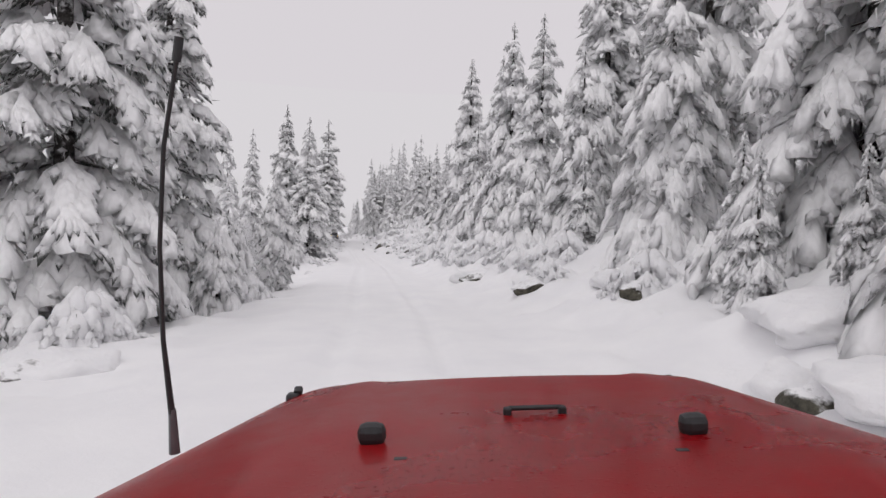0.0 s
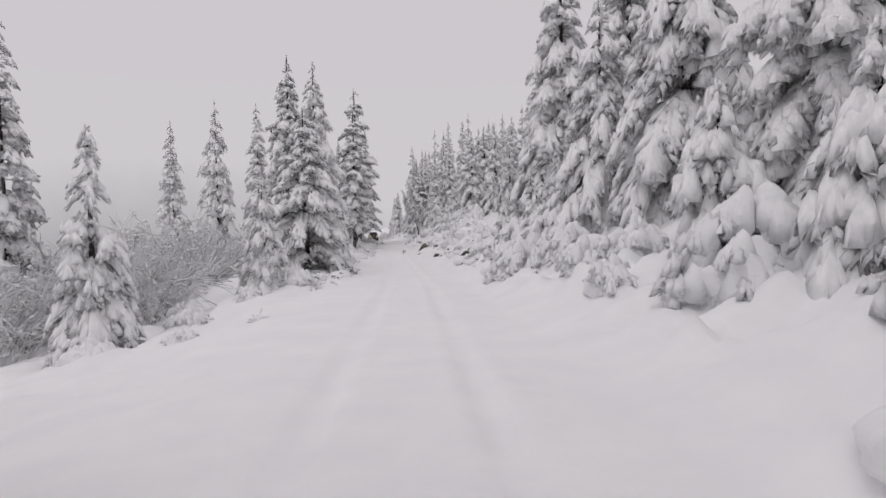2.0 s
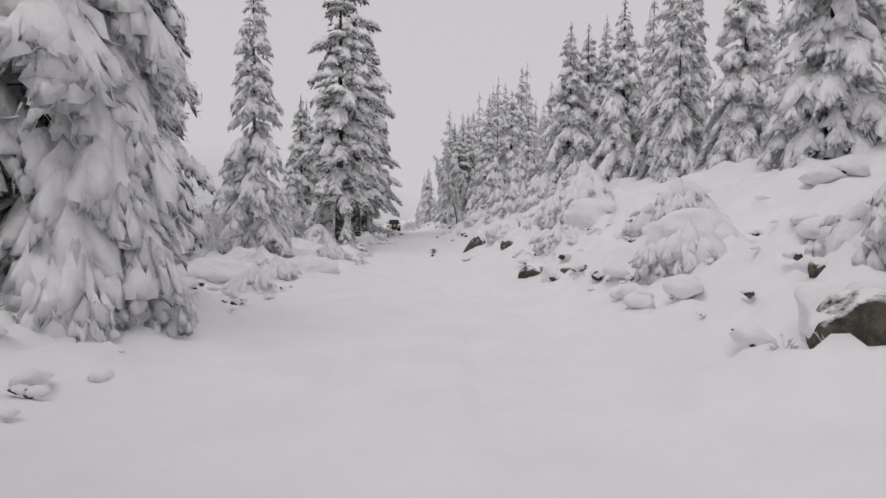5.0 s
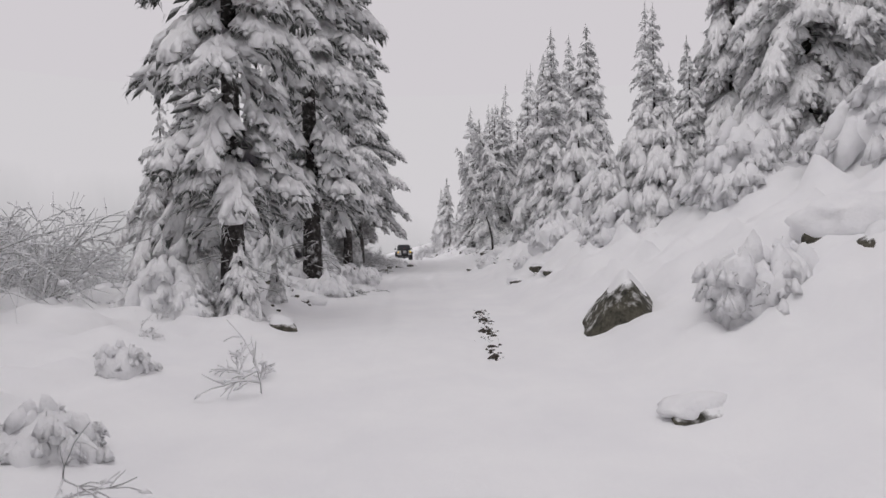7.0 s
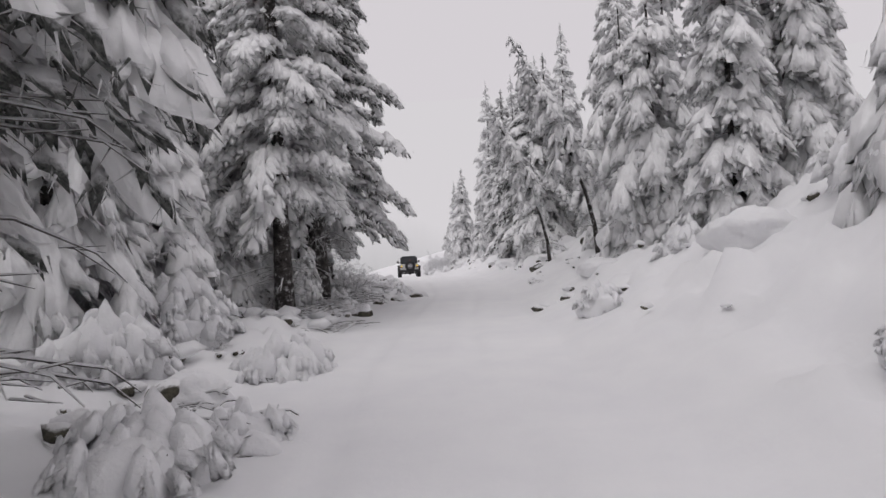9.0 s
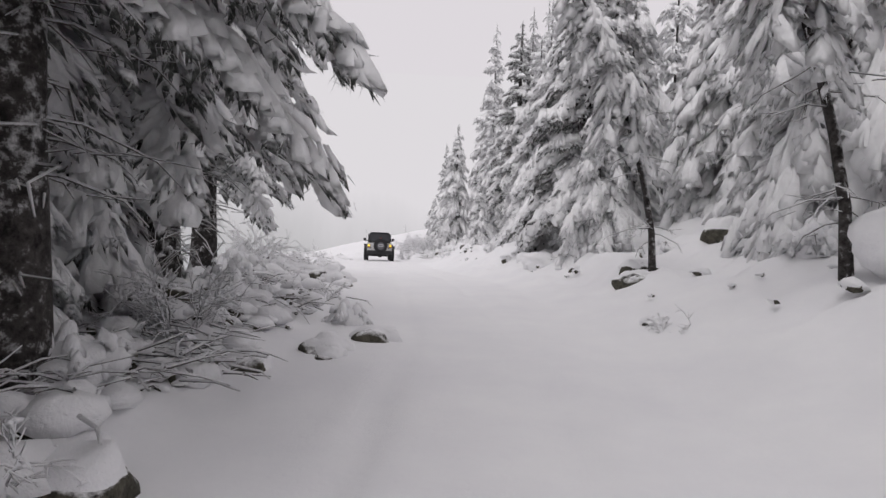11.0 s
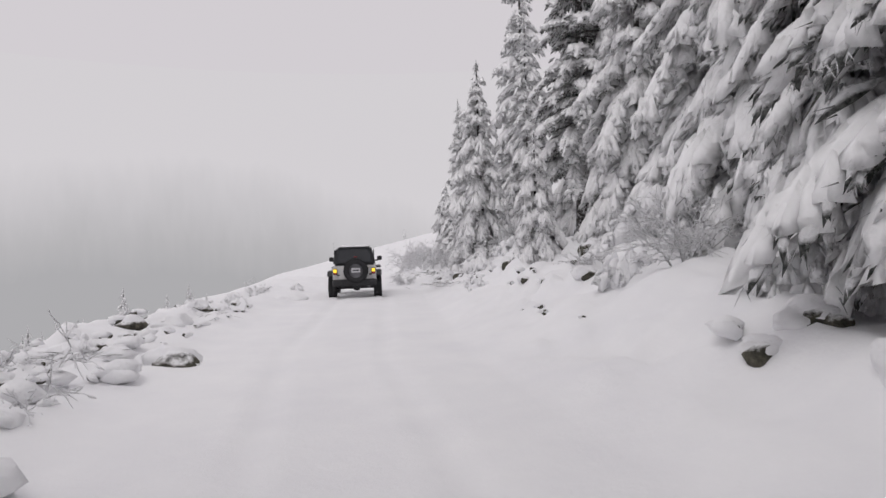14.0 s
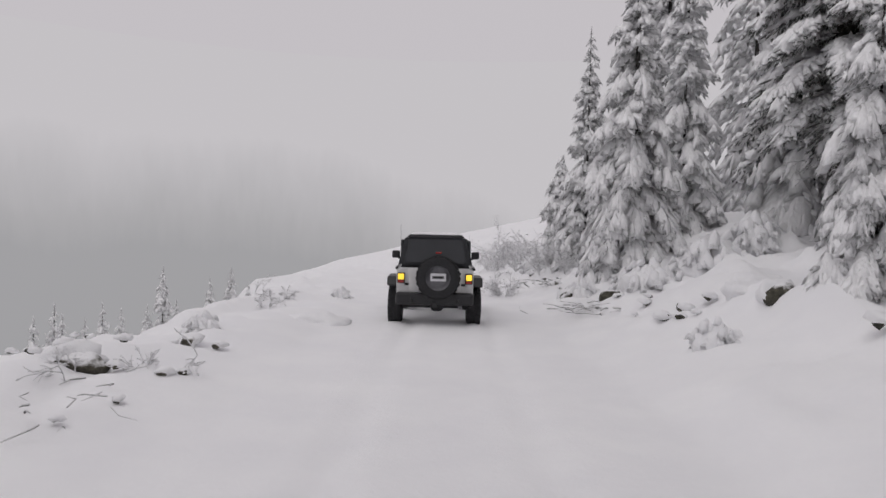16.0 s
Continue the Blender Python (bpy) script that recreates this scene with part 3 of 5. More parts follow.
    for i in range(int(fill * height * {"near": 20, "mid": 11, "far": 7}[level])):        # needles close to the trunk
        u = base + (0.95 - base) * rng.random() ** 1.2
        a = rng.uniform(0, 6.283)
        reach = radius * crown_shape(kind, (u - base) / (1 - base))
        o = np.array([math.cos(a), math.sin(a), 0])
        fl = rng.uniform(0.16, 0.34) * (0.5 + 0.5 * min(1.0, reach)) * (1.0 if level == "near" else 1.5)
        spray(bow(u * height) + o * reach * rng.uniform(0.12, 0.66) + (0, 0, -0.25 * reach), o + (0, 0, -rng.uniform(0.3, 1.2)), fl)
    for i in range(7):                                   # the leader
        h = height * (0.955 + 0.0075 * i)
        d = turned(np.array([1.0, 0, 0]), i * 2.4)
        tips.append((bow(h), d, 0.20 - 0.02 * i, 0.05, 0.05 * snow, 0.3, 0.6))
        spray(bow(h + 0.05), d * 0.5 + (0, 0, 0.5), 0.10)
    cf, af, sf = map(np.array, (cf, af, sf))
    v, f = lumps(BALL["low"], cf, af, sf, rng, 0.15)
    v, f = joined((v, f), spikes(cf + af * sf[:, :1] * 0.35, af, sf[:, 0] * 0.95, rng, bristle or {"near": 4, "mid": 2, "far": 1}[level], 0.55, 0.055))
    tree = new("conifer")
    steps = 9
    line = [bow(height * q) + (0, 0, -0.5 if q == 0 else 0) for q in np.linspace(0, 0.99, steps)]
    radii = [trunk_r * (1.12 - q) + 0.012 for q in np.linspace(0, 1, steps)]
    radii[0] *= 1.25
    twigs, twig_r = [], []
    for i in range(dead):
        a, h = rng.uniform(0, 6.28), height * base * rng.uniform(0.2, 1.15)
        p = bow(h)
        o = np.array([math.cos(a), math.sin(a), 0])
        q = rng.uniform(0.35, 1.25)
        o2 = o + np.array([-o[1], o[0], 0]) * rng.normal(0, 0.4)
        twigs.append([p, p + o * q * 0.5 + (0, 0, -0.04), p + o2 * q + (0, 0, -0.22 * q), p + o2 * q * 1.2 + (0, 0, -0.42 * q)])
        twig_r.append([0.020, 0.016, 0.012, 0.006])
        for g in range(3):
            c0 = p + o2 * q * rng.uniform(0.35, 1.0) + (0, 0, -0.18 * q)
            e = o2 + rng.normal(0, 0.6, 3) * (1, 1, 0.5)
            c1 = c0 + e * 0.22 + (0, 0, -0.05)
            twigs.append([c0, c0 * 0.5 + c1 * 0.5, c1])
            twig_r.append([0.011, 0.009, 0.004])
    tv, tf = tubes([line], [radii], 12 if level == "near" else 6)
    part("trunk", mesh_of("trunk", tv, tf, BARK), BARK, tree)
    lv, lf = tubes(limbs, limb_r, 4)
    part("limb_work", mesh_of("limb_work", lv, lf, LIMB), LIMB, tree)["kind"] = "stuff"
    if twigs:
        wv, wf = tubes(twigs, twig_r, 4)
        part("deadwood", mesh_of("deadwood", wv, wf, TWIG), TWIG, tree, "dead lower twigs lined with snow")["kind"] = "stuff"
    part("crown", mesh_of("crown", v, f, needle), needle, tree)
    sheets = [paws(*zip(*main), rng, *big)]
    if side:
        sheets.append(paws(*zip(*side), rng, *small))
    sheets.append(paws(*zip(*tips), rng, *((4, 3) if level == "near" else (3, 3))))
    pv, pf = joined(*sheets)
    part("snow_load", mesh_of("snow_load", pv, pf, TREE_SNOW), TREE_SNOW, tree, "heavy pillows of fresh snow")["kind"] = "stuff"
    tree["height"] = height
    return tree


def stand(kind_tree, x, y, height=None, turn=None, sink=0.0, label="", group=""):
    """Puts a copy of a tree or bush on the snow."""
    s = (height / kind_tree["height"]) if height else 1.0
    rz = turn if turn is not None else (x * 97 + y * 57) % 360
    m = pose(x, y, ground_at(x, y) - sink, 0, 0, rz) @ Matrix.Scale(s, 4)
    ob = copy_thing(kind_tree, m)
    return tagged(ob, label, "", group)


def shrub(seed, radius, height, n=60, needle=None, sides=0.62):
    """A low bush under thick rounded pads of snow, with twig tips and needle sprays showing in the gaps between them."""
    rng = np.random.default_rng(seed)
    needle = needle or NEEDLE
    az, el = rng.uniform(0, 6.283, n), np.arcsin(rng.uniform(0.02, 0.98, n))
    out = np.stack([np.cos(az), np.sin(az), np.zeros(n)], 1)
    q = rng.uniform(0.62, 1.0, n)
    pad = radius * rng.uniform(0.26, 0.52, n)
    root = out * (np.cos(el) * radius * q * 0.72)[:, None] + np.stack([0 * el, 0 * el, height * (0.12 + 0.86 * np.sin(el)) * q], 1)
    keep = rng.random(n) < np.where(el > 0.9, 1.0, sides + 0.38 * np.sin(el))
    out, root, pad, el = out[keep], root[keep], pad[keep], el[keep]
    m = len(pad)
    v1, f1 = paws(root - out * pad[:, None] * 0.4, out, pad, pad * rng.uniform(0.40, 0.64, m), pad * rng.uniform(0.34, 0.56, m), 0.30 * np.sin(el) - 0.10, 0.55 + 0.5 * rng.random(m), rng, 7, 5, 0.08)
    d = out * rng.uniform(0.4, 1.1, (m, 1)) + rng.normal(0, 0.35, (m, 3)) + (0, 0, -0.55)
    fringe = np.repeat(np.arange(m), 6)
    e = out[fringe] + rng.normal(0, 0.45, (len(fringe), 3)) * (1, 1, 0.3) + (0, 0, -0.75)
    e /= np.linalg.norm(e, axis=1, keepdims=True)
    s = pad[fringe] * rng.uniform(0.20, 0.36, len(fringe))
    c = root[fringe] + out[fringe] * (pad[fringe] * rng.uniform(0.1, 0.62, len(fringe)))[:, None] - np.stack([0 * s, 0 * s, pad[fringe] * 0.32], 1)
    v, f = lumps(BALL["twig"], c, e, np.stack([s, s * 0.34, s * 0.30], 1), rng, 0.16)
    v, f = joined((v, f), spikes(c, e, s, rng, 4))
    tiny = rng.choice(len(fringe), len(fringe) // 2, replace=False)
    v2, f2 = paws(c[tiny] + (0, 0, 0.03), e[tiny] * (1, 1, 0) / (np.linalg.norm(e[tiny, :2], axis=1, keepdims=True) + 1e-6), s[tiny] * 1.3, s[tiny] * 0.62, s[tiny] * 0.7, 0 * s[tiny] - 0.4, 0 * s[tiny] + 0.5, rng, 4, 3)
    bush = new("snowy_shrub")
    part("foliage", mesh_of("foliage", v, f, needle), needle, bush)
    stems, rad = [], []
    for i in range(min(16, m)):
        k = root[i]
        stems.append([(0, 0, -0.2), k * 0.45 + (0, 0, 0.1), k * 0.8, k * 1.10 + (0, 0, 0.03)])
        rad.append([0.025, 0.018, 0.012, 0.006])
    tv, tf = tubes(stems, rad, 5)
    part("stem", mesh_of("stem", tv, tf, TWIG), TWIG, bush)
    off = rng.uniform(-50, 50, 3)
    bv, bf = ico(3)
    big = np.array([noise.fractal(Vector(p * 1.7 + off), 0.8, 2.1, 4) for p in bv])
    body = bv * (0.80 + 0.28 * big)[:, None] * (radius * 0.80, radius * 0.80, height * 0.86)
    pv, pf = joined((v1, f1), (v2, f2), (body, bf))
    part("snow_load", mesh_of("snow_load", pv, pf, SNOW_PAD), SNOW_PAD, bush, "thick rounded pads of fresh snow")
    bush["height"] = height
    return bush


def bare_bush(seed, height, stems=9, thick=1.0):
    """A leafless bush with snow along every twig."""
    rng = np.random.default_rng(seed)
    paths, radii = [], []

    def grow(p, d, ln, r, depth):
        pts, q = [p], p
        bits = 3 if depth else 2
        for i in range(bits):
            d = d + rng.normal(0, 0.16, 3) + (0, 0, -0.05 * (3 - depth))
            d /= np.linalg.norm(d)
            q = q + d * ln / bits
            pts.append(q)
        paths.append(pts)
        radii.append([r, r * 0.85, r * 0.7, r * 0.5] if depth else [r, r * 0.8, r * 0.5])
        if depth:
            for i in range(4 if depth > 1 else 5):
                k = rng.integers(1, 4)
                e = d + rng.normal(0, 0.55, 3)
                e /= np.linalg.norm(e)
                grow(pts[k], e + (0, 0, 0.15), ln * rng.uniform(0.45, 0.75), r * 0.62, depth - 1)

    for i in range(stems):
        a = rng.uniform(0, 6.283)
        d = np.array([math.cos(a) * 0.42, math.sin(a) * 0.42, rng.uniform(0.8, 1.2)])
        grow(np.array([0.25 * math.cos(a), 0.25 * math.sin(a), -0.15]), d / np.linalg.norm(d), height * 0.58 * rng.uniform(0.7, 1.1), 0.0135 * thick, 2)
    v, f = tubes(paths, radii, 3)
    bush = new("leafless_bush")
    part("branchwork", mesh_of("branchwork", v, f, TWIG), TWIG, bush)["kind"] = "stuff"
    lined = [np.asarray(p) + (0, 0, 0.9 * r[0] + 0.004) for p, r in zip(paths, radii)]
    sv, sq = tubes(lined, [[1.0 * q + 0.004 for q in r] for r in radii], 3)
    sf = np.concatenate([sq[:, [0, 1, 2]], sq[:, [0, 2, 3]]])
    ends = np.array([p[-1] for p in paths] + [p[1] for p in paths])
    pick = rng.choice(len(ends), min(len(ends), stems * 7), replace=False)
    w = rng.uniform(0.02, 0.06, len(pick)) * (0.4 + 0.25 * height)
    al = rng.normal(0, 1, (len(pick), 3)) * (1, 1, 0.25)
    al /= np.linalg.norm(al, axis=1, keepdims=True)
    pv, pf = lumps(BALL["low"], ends[pick] + (0, 0, 0.01), al, np.stack([w * 2.2, w, w * 0.8], 1), rng, 0.08, 0.4)
    pv, pf = joined((sv, sf), (pv, pf))
    part("snow_load", mesh_of("snow_load", pv, pf, SNOW_PAD), SNOW_PAD, bush, "ridges of snow along the twigs")["kind"] = "stuff"
    bush["height"] = height
    return bush


# ---------------------------------------------------------------- rocks and mounds
def rock(seed, sx, sy, sz, cap=0.16, cover=0.35, turn=0.0):
    """A boulder: bare-sided under a cushion of snow, or drifted over so that only one broken side shows."""
    rng = np.random.default_rng(seed)
    v, f = ico(4 if sx > 0.4 else 3)
    off = rng.uniform(-50, 50, 3)
    cuts = rng.standard_normal((9, 3))
    cuts /= np.linalg.norm(cuts, axis=1, keepdims=True)
    lim = rng.uniform(0.62, 0.9, 9)
    p = v.copy()
    for c, k in zip(cuts, lim):
        over = np.clip(p @ c - k, 0, None)
        p -= over[:, None] * c * 0.9
    n = np.array([noise.fractal(Vector(q * 1.6 + off), 1.0, 2.0, 4) for q in v])
    p *= (1 + 0.07 * n)[:, None]
    stone = p * (sx, sy, sz)
    thing = new("boulder")
    part("stone", mesh_of("stone", stone, f, ROCK), ROCK, thing)
    soft = np.array([noise.noise(Vector(q * 1.3 + off)) for q in v])
    if cover < 0.5:
        way = radians(90 + rng.uniform(-60, 60) - turn)
        drift = v * (1 + 0.25 * soft + 0.22 * n)[:, None] * (sx * 1.14, sy * 1.14, sz * 0.80 + cap * 0.45)
        drift += (0.58 * sx * math.cos(way), 0.62 * sy * math.sin(way), 0.03)
        part("snow_cap", mesh_of("snow_cap", drift, f, SNOW_PAD), SNOW_PAD, thing, "drift of snow over the stone")
        thing["height"] = sz
        return thing
    edge = np.clip((v[:, 2] + 0.14 * soft - cover) / 0.30, 0, 1)
    edge = edge * edge * (3 - 2 * edge)
    snow = p * (sx, sy, sz) * (0.95 + 0.05 * edge)[:, None]
    snow[:, 2] += edge * cap * (1 + 0.3 * soft)
    keep = (edge[f] > 0.0).any(1)
    used, back = np.unique(f[keep], return_inverse=True)
    snow, f = snow[used], back.reshape(-1, 3)
    keep = slice(None)
    part("snow_cap", mesh_of("snow_cap", snow, f[keep], SNOW_PAD), SNOW_PAD, thing, "thick cushion of snow")
    thing["height"] = sz
    return thing


def mound(seed, sx, sy, sz):
    """A heap of snow over something buried."""
    rng = np.random.default_rng(seed)
    v, f = ico(4)
    off = rng.uniform(-50, 50, 3)
    n = np.array([noise.fractal(Vector(q * 1.5 + off), 0.9, 2.0, 4) for q in v])
    p = v * (1 + 0.22 * n)[:, None] * (sx, sy, sz)
    ob = new("snow_mound", mesh_of("snow_mound", p, f, SNOW_PAD))
    ob["height"] = sz
    return ob


def settle(ob, x, y, dz=0.0, turn=0.0, scale=1.0, label="", category="", group=""):
    ob.matrix_basis = pose(x, y, ground_at(x, y) + dz, 0, 0, turn) @ Matrix.Scale(scale, 4)
    return tagged(ob, label, category, group)


# one master of each kind; the masters themselves stand in the wood
KINDS = {
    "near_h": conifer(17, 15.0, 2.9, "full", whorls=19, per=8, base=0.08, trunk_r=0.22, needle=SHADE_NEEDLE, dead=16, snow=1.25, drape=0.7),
    "near_a": conifer(11, 15.0, 3.4, "full", whorls=20, per=7, snow=1.6, base=0.03, trunk_r=0.17, drape=0.7, fill=1.0, grain=1.1, bristle=3),
    "near_b": conifer(12, 13.0, 3.1, "spire", whorls=20, per=7, snow=1.5, base=0.02, trunk_r=0.16, hang=1.15, drape=0.7, fill=1.0, grain=1.1, bristle=3),
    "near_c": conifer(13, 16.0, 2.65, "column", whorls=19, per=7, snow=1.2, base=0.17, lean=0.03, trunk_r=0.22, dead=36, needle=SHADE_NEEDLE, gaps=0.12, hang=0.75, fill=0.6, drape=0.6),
    "near_d": conifer(14, 9.0, 2.5, "full", whorls=14, per=7, snow=1.8, base=0.02, trunk_r=0.10, hang=1.3, drape=0.7, fill=1.0, grain=1.15, bristle=3),
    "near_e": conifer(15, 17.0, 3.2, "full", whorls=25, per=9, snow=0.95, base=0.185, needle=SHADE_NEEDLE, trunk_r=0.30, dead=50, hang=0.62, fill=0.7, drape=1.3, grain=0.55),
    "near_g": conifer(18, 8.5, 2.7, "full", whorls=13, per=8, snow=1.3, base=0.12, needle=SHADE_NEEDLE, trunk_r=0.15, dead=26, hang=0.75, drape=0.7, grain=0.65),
    "near_f": conifer(16, 18.0, 2.1, "full", whorls=27, per=7, snow=1.5, base=0.19, trunk_r=0.19, dead=18, gaps=0.1, drape=0.8, grain=0.6, hang=0.7),
    "mid_a": conifer(21, 16.0, 2.6, "spire", "mid", 22, 7, 1.35, 0.03, RIME_HAZE, trunk_r=0.10, grain=1.25, bristle=1),
    "mid_b": conifer(22, 14.0, 2.5, "full", "mid", 19, 7, 1.6, 0.02, RIME_HAZE, trunk_r=0.10, hang=1.2, grain=1.25, bristle=1),
    "mid_c": conifer(23, 18.0, 2.8, "spire", "mid", 24, 7, 1.35, 0.03, RIME_HAZE, trunk_r=0.10, grain=1.25, bristle=1),
    "small_a": conifer(24, 5.0, 1.25, "spire", whorls=13, per=6, snow=1.7, drape=1.0, base=0.02, trunk_r=0.07, grain=1.0, bristle=3),
    "small_d": conifer(27, 3.2, 1.3, "full", whorls=9, per=6, snow=2.4, drape=0.4, fill=0.6, base=0.02, trunk_r=0.05, hang=1.3, grain=1.4, bristle=2),
    "small_c": conifer(26, 6.0, 1.7, "full", whorls=13, per=7, snow=1.4, base=0.02, needle=RIME_HAZE, trunk_r=0.08),
    "small_b": conifer(25, 4.2, 0.95, "column", whorls=13, per=7, snow=1.9, base=0.10, trunk_r=0.045, gaps=0.1, grain=1.2),
    "far_a": conifer(31, 17.0, 2.7, "spire", "far", 22, 7, 1.0, 0.02, FAR_HAZE, trunk_r=0.08),
    "far_b": conifer(32, 15.0, 2.4, "spire", "far", 20, 7, 1.0, 0.02, FAR_HAZE, trunk_r=0.08),
    "snag": conifer(41, 8.5, 1.1, "column", whorls=13, per=5, snow=1.5, base=0.42, needle=RIME_HAZE, lean=-0.34, trunk_r=0.07, dead=14, hang=1.6),
    "shrub_a": shrub(51, 1.0, 0.9, n=60),
    "shrub_b": shrub(52, 1.4, 1.4, n=110),
    "shrub_c": shrub(53, 0.6, 0.5, n=34),
    "bare_a": bare_bush(61, 2.6, 18),
    "bare_b": bare_bush(62, 1.7, 15),
    "bare_c": bare_bush(63, 0.9, 4, 0.7),
}
LABELS = {
    "near_a": ("tall dark-needled fir loaded with thick pads of snow", "tree"),
    "near_h": ("tall old fir with dark boughs under pads of snow", "tree"),
    "near_b": ("dense fir with drooping boughs under heavy snow", "tree"),
    "near_c": ("old fir with a bare lower trunk and snowy drooping boughs", "tree"),
    "near_f": ("tall straight fir with snowy boughs over a bare trunk", "tree"),
    "near_e": ("big old fir with dark boughs and dead lower twigs", "tree"),
    "near_g": ("broad old fir with a dark hollow under its lowest boughs", "tree"),
    "near_d": ("young broad fir buried in snow down to the ground", "tree"),
    "mid_a": ("slender fir white with snow, rime and painted haze", "tree"),
    "mid_b": ("bushy fir white with snow, rime and painted haze", "tree"),
    "mid_c": ("tall pointed fir white with snow, rime and painted haze", "tree"),
    "small_a": ("small fir with snow balled on its branches", "tree"),
    "small_d": ("low young fir half buried in fresh snow", "tree"),
    "small_c": ("bushy young fir with dark needles under snow", "tree"),
    "small_b": ("thin young fir with round lumps of snow on it", "tree"),
    "far_a": ("distant pointed fir covered with snow and paled for haze", "tree"),
    "far_b": ("distant narrow fir covered with snow and paled for haze", "tree"),
    "snag": ("thin leaning fir with bare trunk and snow-clotted twigs", "tree"),
    "shrub_a": ("low evergreen bush pressed down by rounded snow", "bush"),
    "shrub_b": ("big roadside bush pressed down by rounded snow", "bush"),
    "shrub_c": ("small bush poking out of deep snow", "bush"),
    "bare_a": ("tall leafless bush with snow along its twigs", "bush"),
    "bare_b": ("leafless bush with arching snow-lined twigs", "bush"),
    "bare_c": ("few bare snow-lined twigs sticking out of the snow", "bush"),
}
GROUPS = {"near": "firs beside the track", "mid_": "firs behind the track's edge", "far_": "far firs along the track", "smal": "small firs by the track",
          "snag": "leaning firs", "shru": "snowy roadside bushes", "bare": "leafless bushes"}
placed = set()


def put(kind, x, y, height=None, turn=None, sink=0.05):
    ob = KINDS[kind]
    if kind in placed:
        made = stand(ob, x, y, height, turn, sink)
    else:
        placed.add(kind)
        made = ob
        s = (height / ob["height"]) if height else 1.0
        PENDING.append((ob, pose(x, y, ground_at(x, y) - sink, 0, 0, turn if turn is not None else (x * 97 + y * 57) % 360) @ Matrix.Scale(s, 4)))
    return tagged(made, LABELS[kind][0], LABELS[kind][1], GROUPS[kind[:4]])


PENDING = []

# ---------------------------------------------------------------- the wood: firs beside the track, in order along it
put("near_h", -8.6, 12.8, 15)
put("near_h", -8.7, 18.0, 12.5)
put("small_b", -6.5, 21.9, 3.9)
put("small_a", -12.4, 34.5, 6.1)
put("shrub_a", -11.9, 33.3, 0.9, None, 0.2)
put("small_d", -6.5, 16.0, 2.2)
put("small_d", -7.4, 20.2, 2.6)
put("shrub_b", -6.6, 18.9, 1.1, None, 0.25)
put("near_b", -12.5, 9.0, 13)
put("near_b", -13.0, 15.5, 12)
put("near_d", -12.0, 23.5, 8.5)
put("mid_a", -21.2, 42.5, 12.4)
put("mid_b", -24.6, 42.2, 12.0)
put("near_d", -10.7, 42.4, 4.6)
put("near_g", -11.3, 50.4, 8.4)
put("near_h", -16.5, 64.7, 15.2)
put("near_b", -12.8, 58.2, 12.9)
put("mid_a", -15.4, 71.4, 10.8)
put("mid_b", -24.2, 69.3, 13.6)
put("mid_a", -29.6, 72.3, 13.4)
put("mid_a", -24.7, 80.3, 15.4)
put("near_c", -15.1, 81.4, 14.2)
put("small_d", -14.5, 80.5, 1.3)
put("shrub_b", -15.9, 80.4, 1.0, None, 0.2)
put("shrub_c", -15.2, 79.9, 0.5, None, 0.1)
put("near_c", -16.2, 89.0, 18)
put("near_h", -19.6, 88.2, 9)
put("near_d", -18.8, 84.8, 5)
put("near_f", -18.2, 99.6, 17.0, 200)
put("small_c", -20.6, 102.6, 5)
put("small_c", -19.9, 100.0, 4)
put("near_h", -21.2, 106.4, 13)
put("small_c", -22.4, 107.6, 6)
put("small_c", -19.9, 104.6, 3.2)
put("near_e", -18.8, 103.4, 18)
put("near_h", -20.9, 100.4, 13)
put("small_c", -20.2, 96.8, 8)
put("near_h", -23.5, 104.0, 13)
put("near_e", -20.2, 107.9, 16.8)
put("near_e", -22.4, 113.6, 15.0, 70)
put("small_a", -18.6, 101.6, 3.2)
put("small_d", -19.4, 103.2, 2.2)
put("mid_a", -27.6, 101.3, 8.2)
put("mid_b", -19.5, 94.0, 13)
put("mid_b", -24.5, 103.5, 13)
# the uphill side
put("near_b", 5.6, 5.0, 13)
put("near_a", 6.8, 10.5, 14)
put("near_d", 5.0, 15.0, 7.5)
put("near_a", 7.4, 18.5, 15)
put("near_d", 4.6, 22.5, 7)
put("near_b", 6.4, 26.0, 14)
put("near_a", 4.6, 31.5, 11.2)
put("near_b", 3.8, 37.5, 13.1)
put("near_d", 2.0, 41.0, 8)
put("near_a", 4.0, 45.0, 13)
put("near_b", 2.0, 50.6, 14.4)
put("mid_c", 2.7, 59.7, 16.3)
put("mid_b", 4.8, 53.0, 14)
put("mid_a", 2.6, 68.2, 13.3)
put("mid_b", 10.0, 24.0, 17)
put("mid_c", 11.0, 34.0, 18)
put("mid_a", 10.0, 43.0, 17)
put("mid_b", 11.0, 13.0, 17)
put("mid_c", 12.0, 3.0, 18)
put("mid_b", 0.6, 76.0, 8.0)
put("mid_c", 3.0, 83.0, 10.9)
put("near_a", -3.0, 84.6, 9.4)
put("near_b", -2.2, 92.0, 10.2)
put("near_b", -6.2, 101.0, 9.6)
put("small_d", -16.6, 82.8, 2.6)
put("small_d", -17.2, 84.6, 3.0)
put("small_a", -14.8, 82.8, 1.2)
put("near_b", -0.6, 82.0, 9.2)
put("near_a", 1.0, 78.6, 8.8)
put("near_b", -1.6, 88.4, 9.6)
put("near_a", 2.4, 74.0, 8.4)
put("mid_a", -0.6, 88.0, 9.7)
put("mid_b", -3.2, 94.0, 5.3)
put("mid_c", -3.0, 101.0, 9.6)
put("mid_a", -8.0, 99.4, 9.7)
put("near_d", -8.6, 104.5, 8)
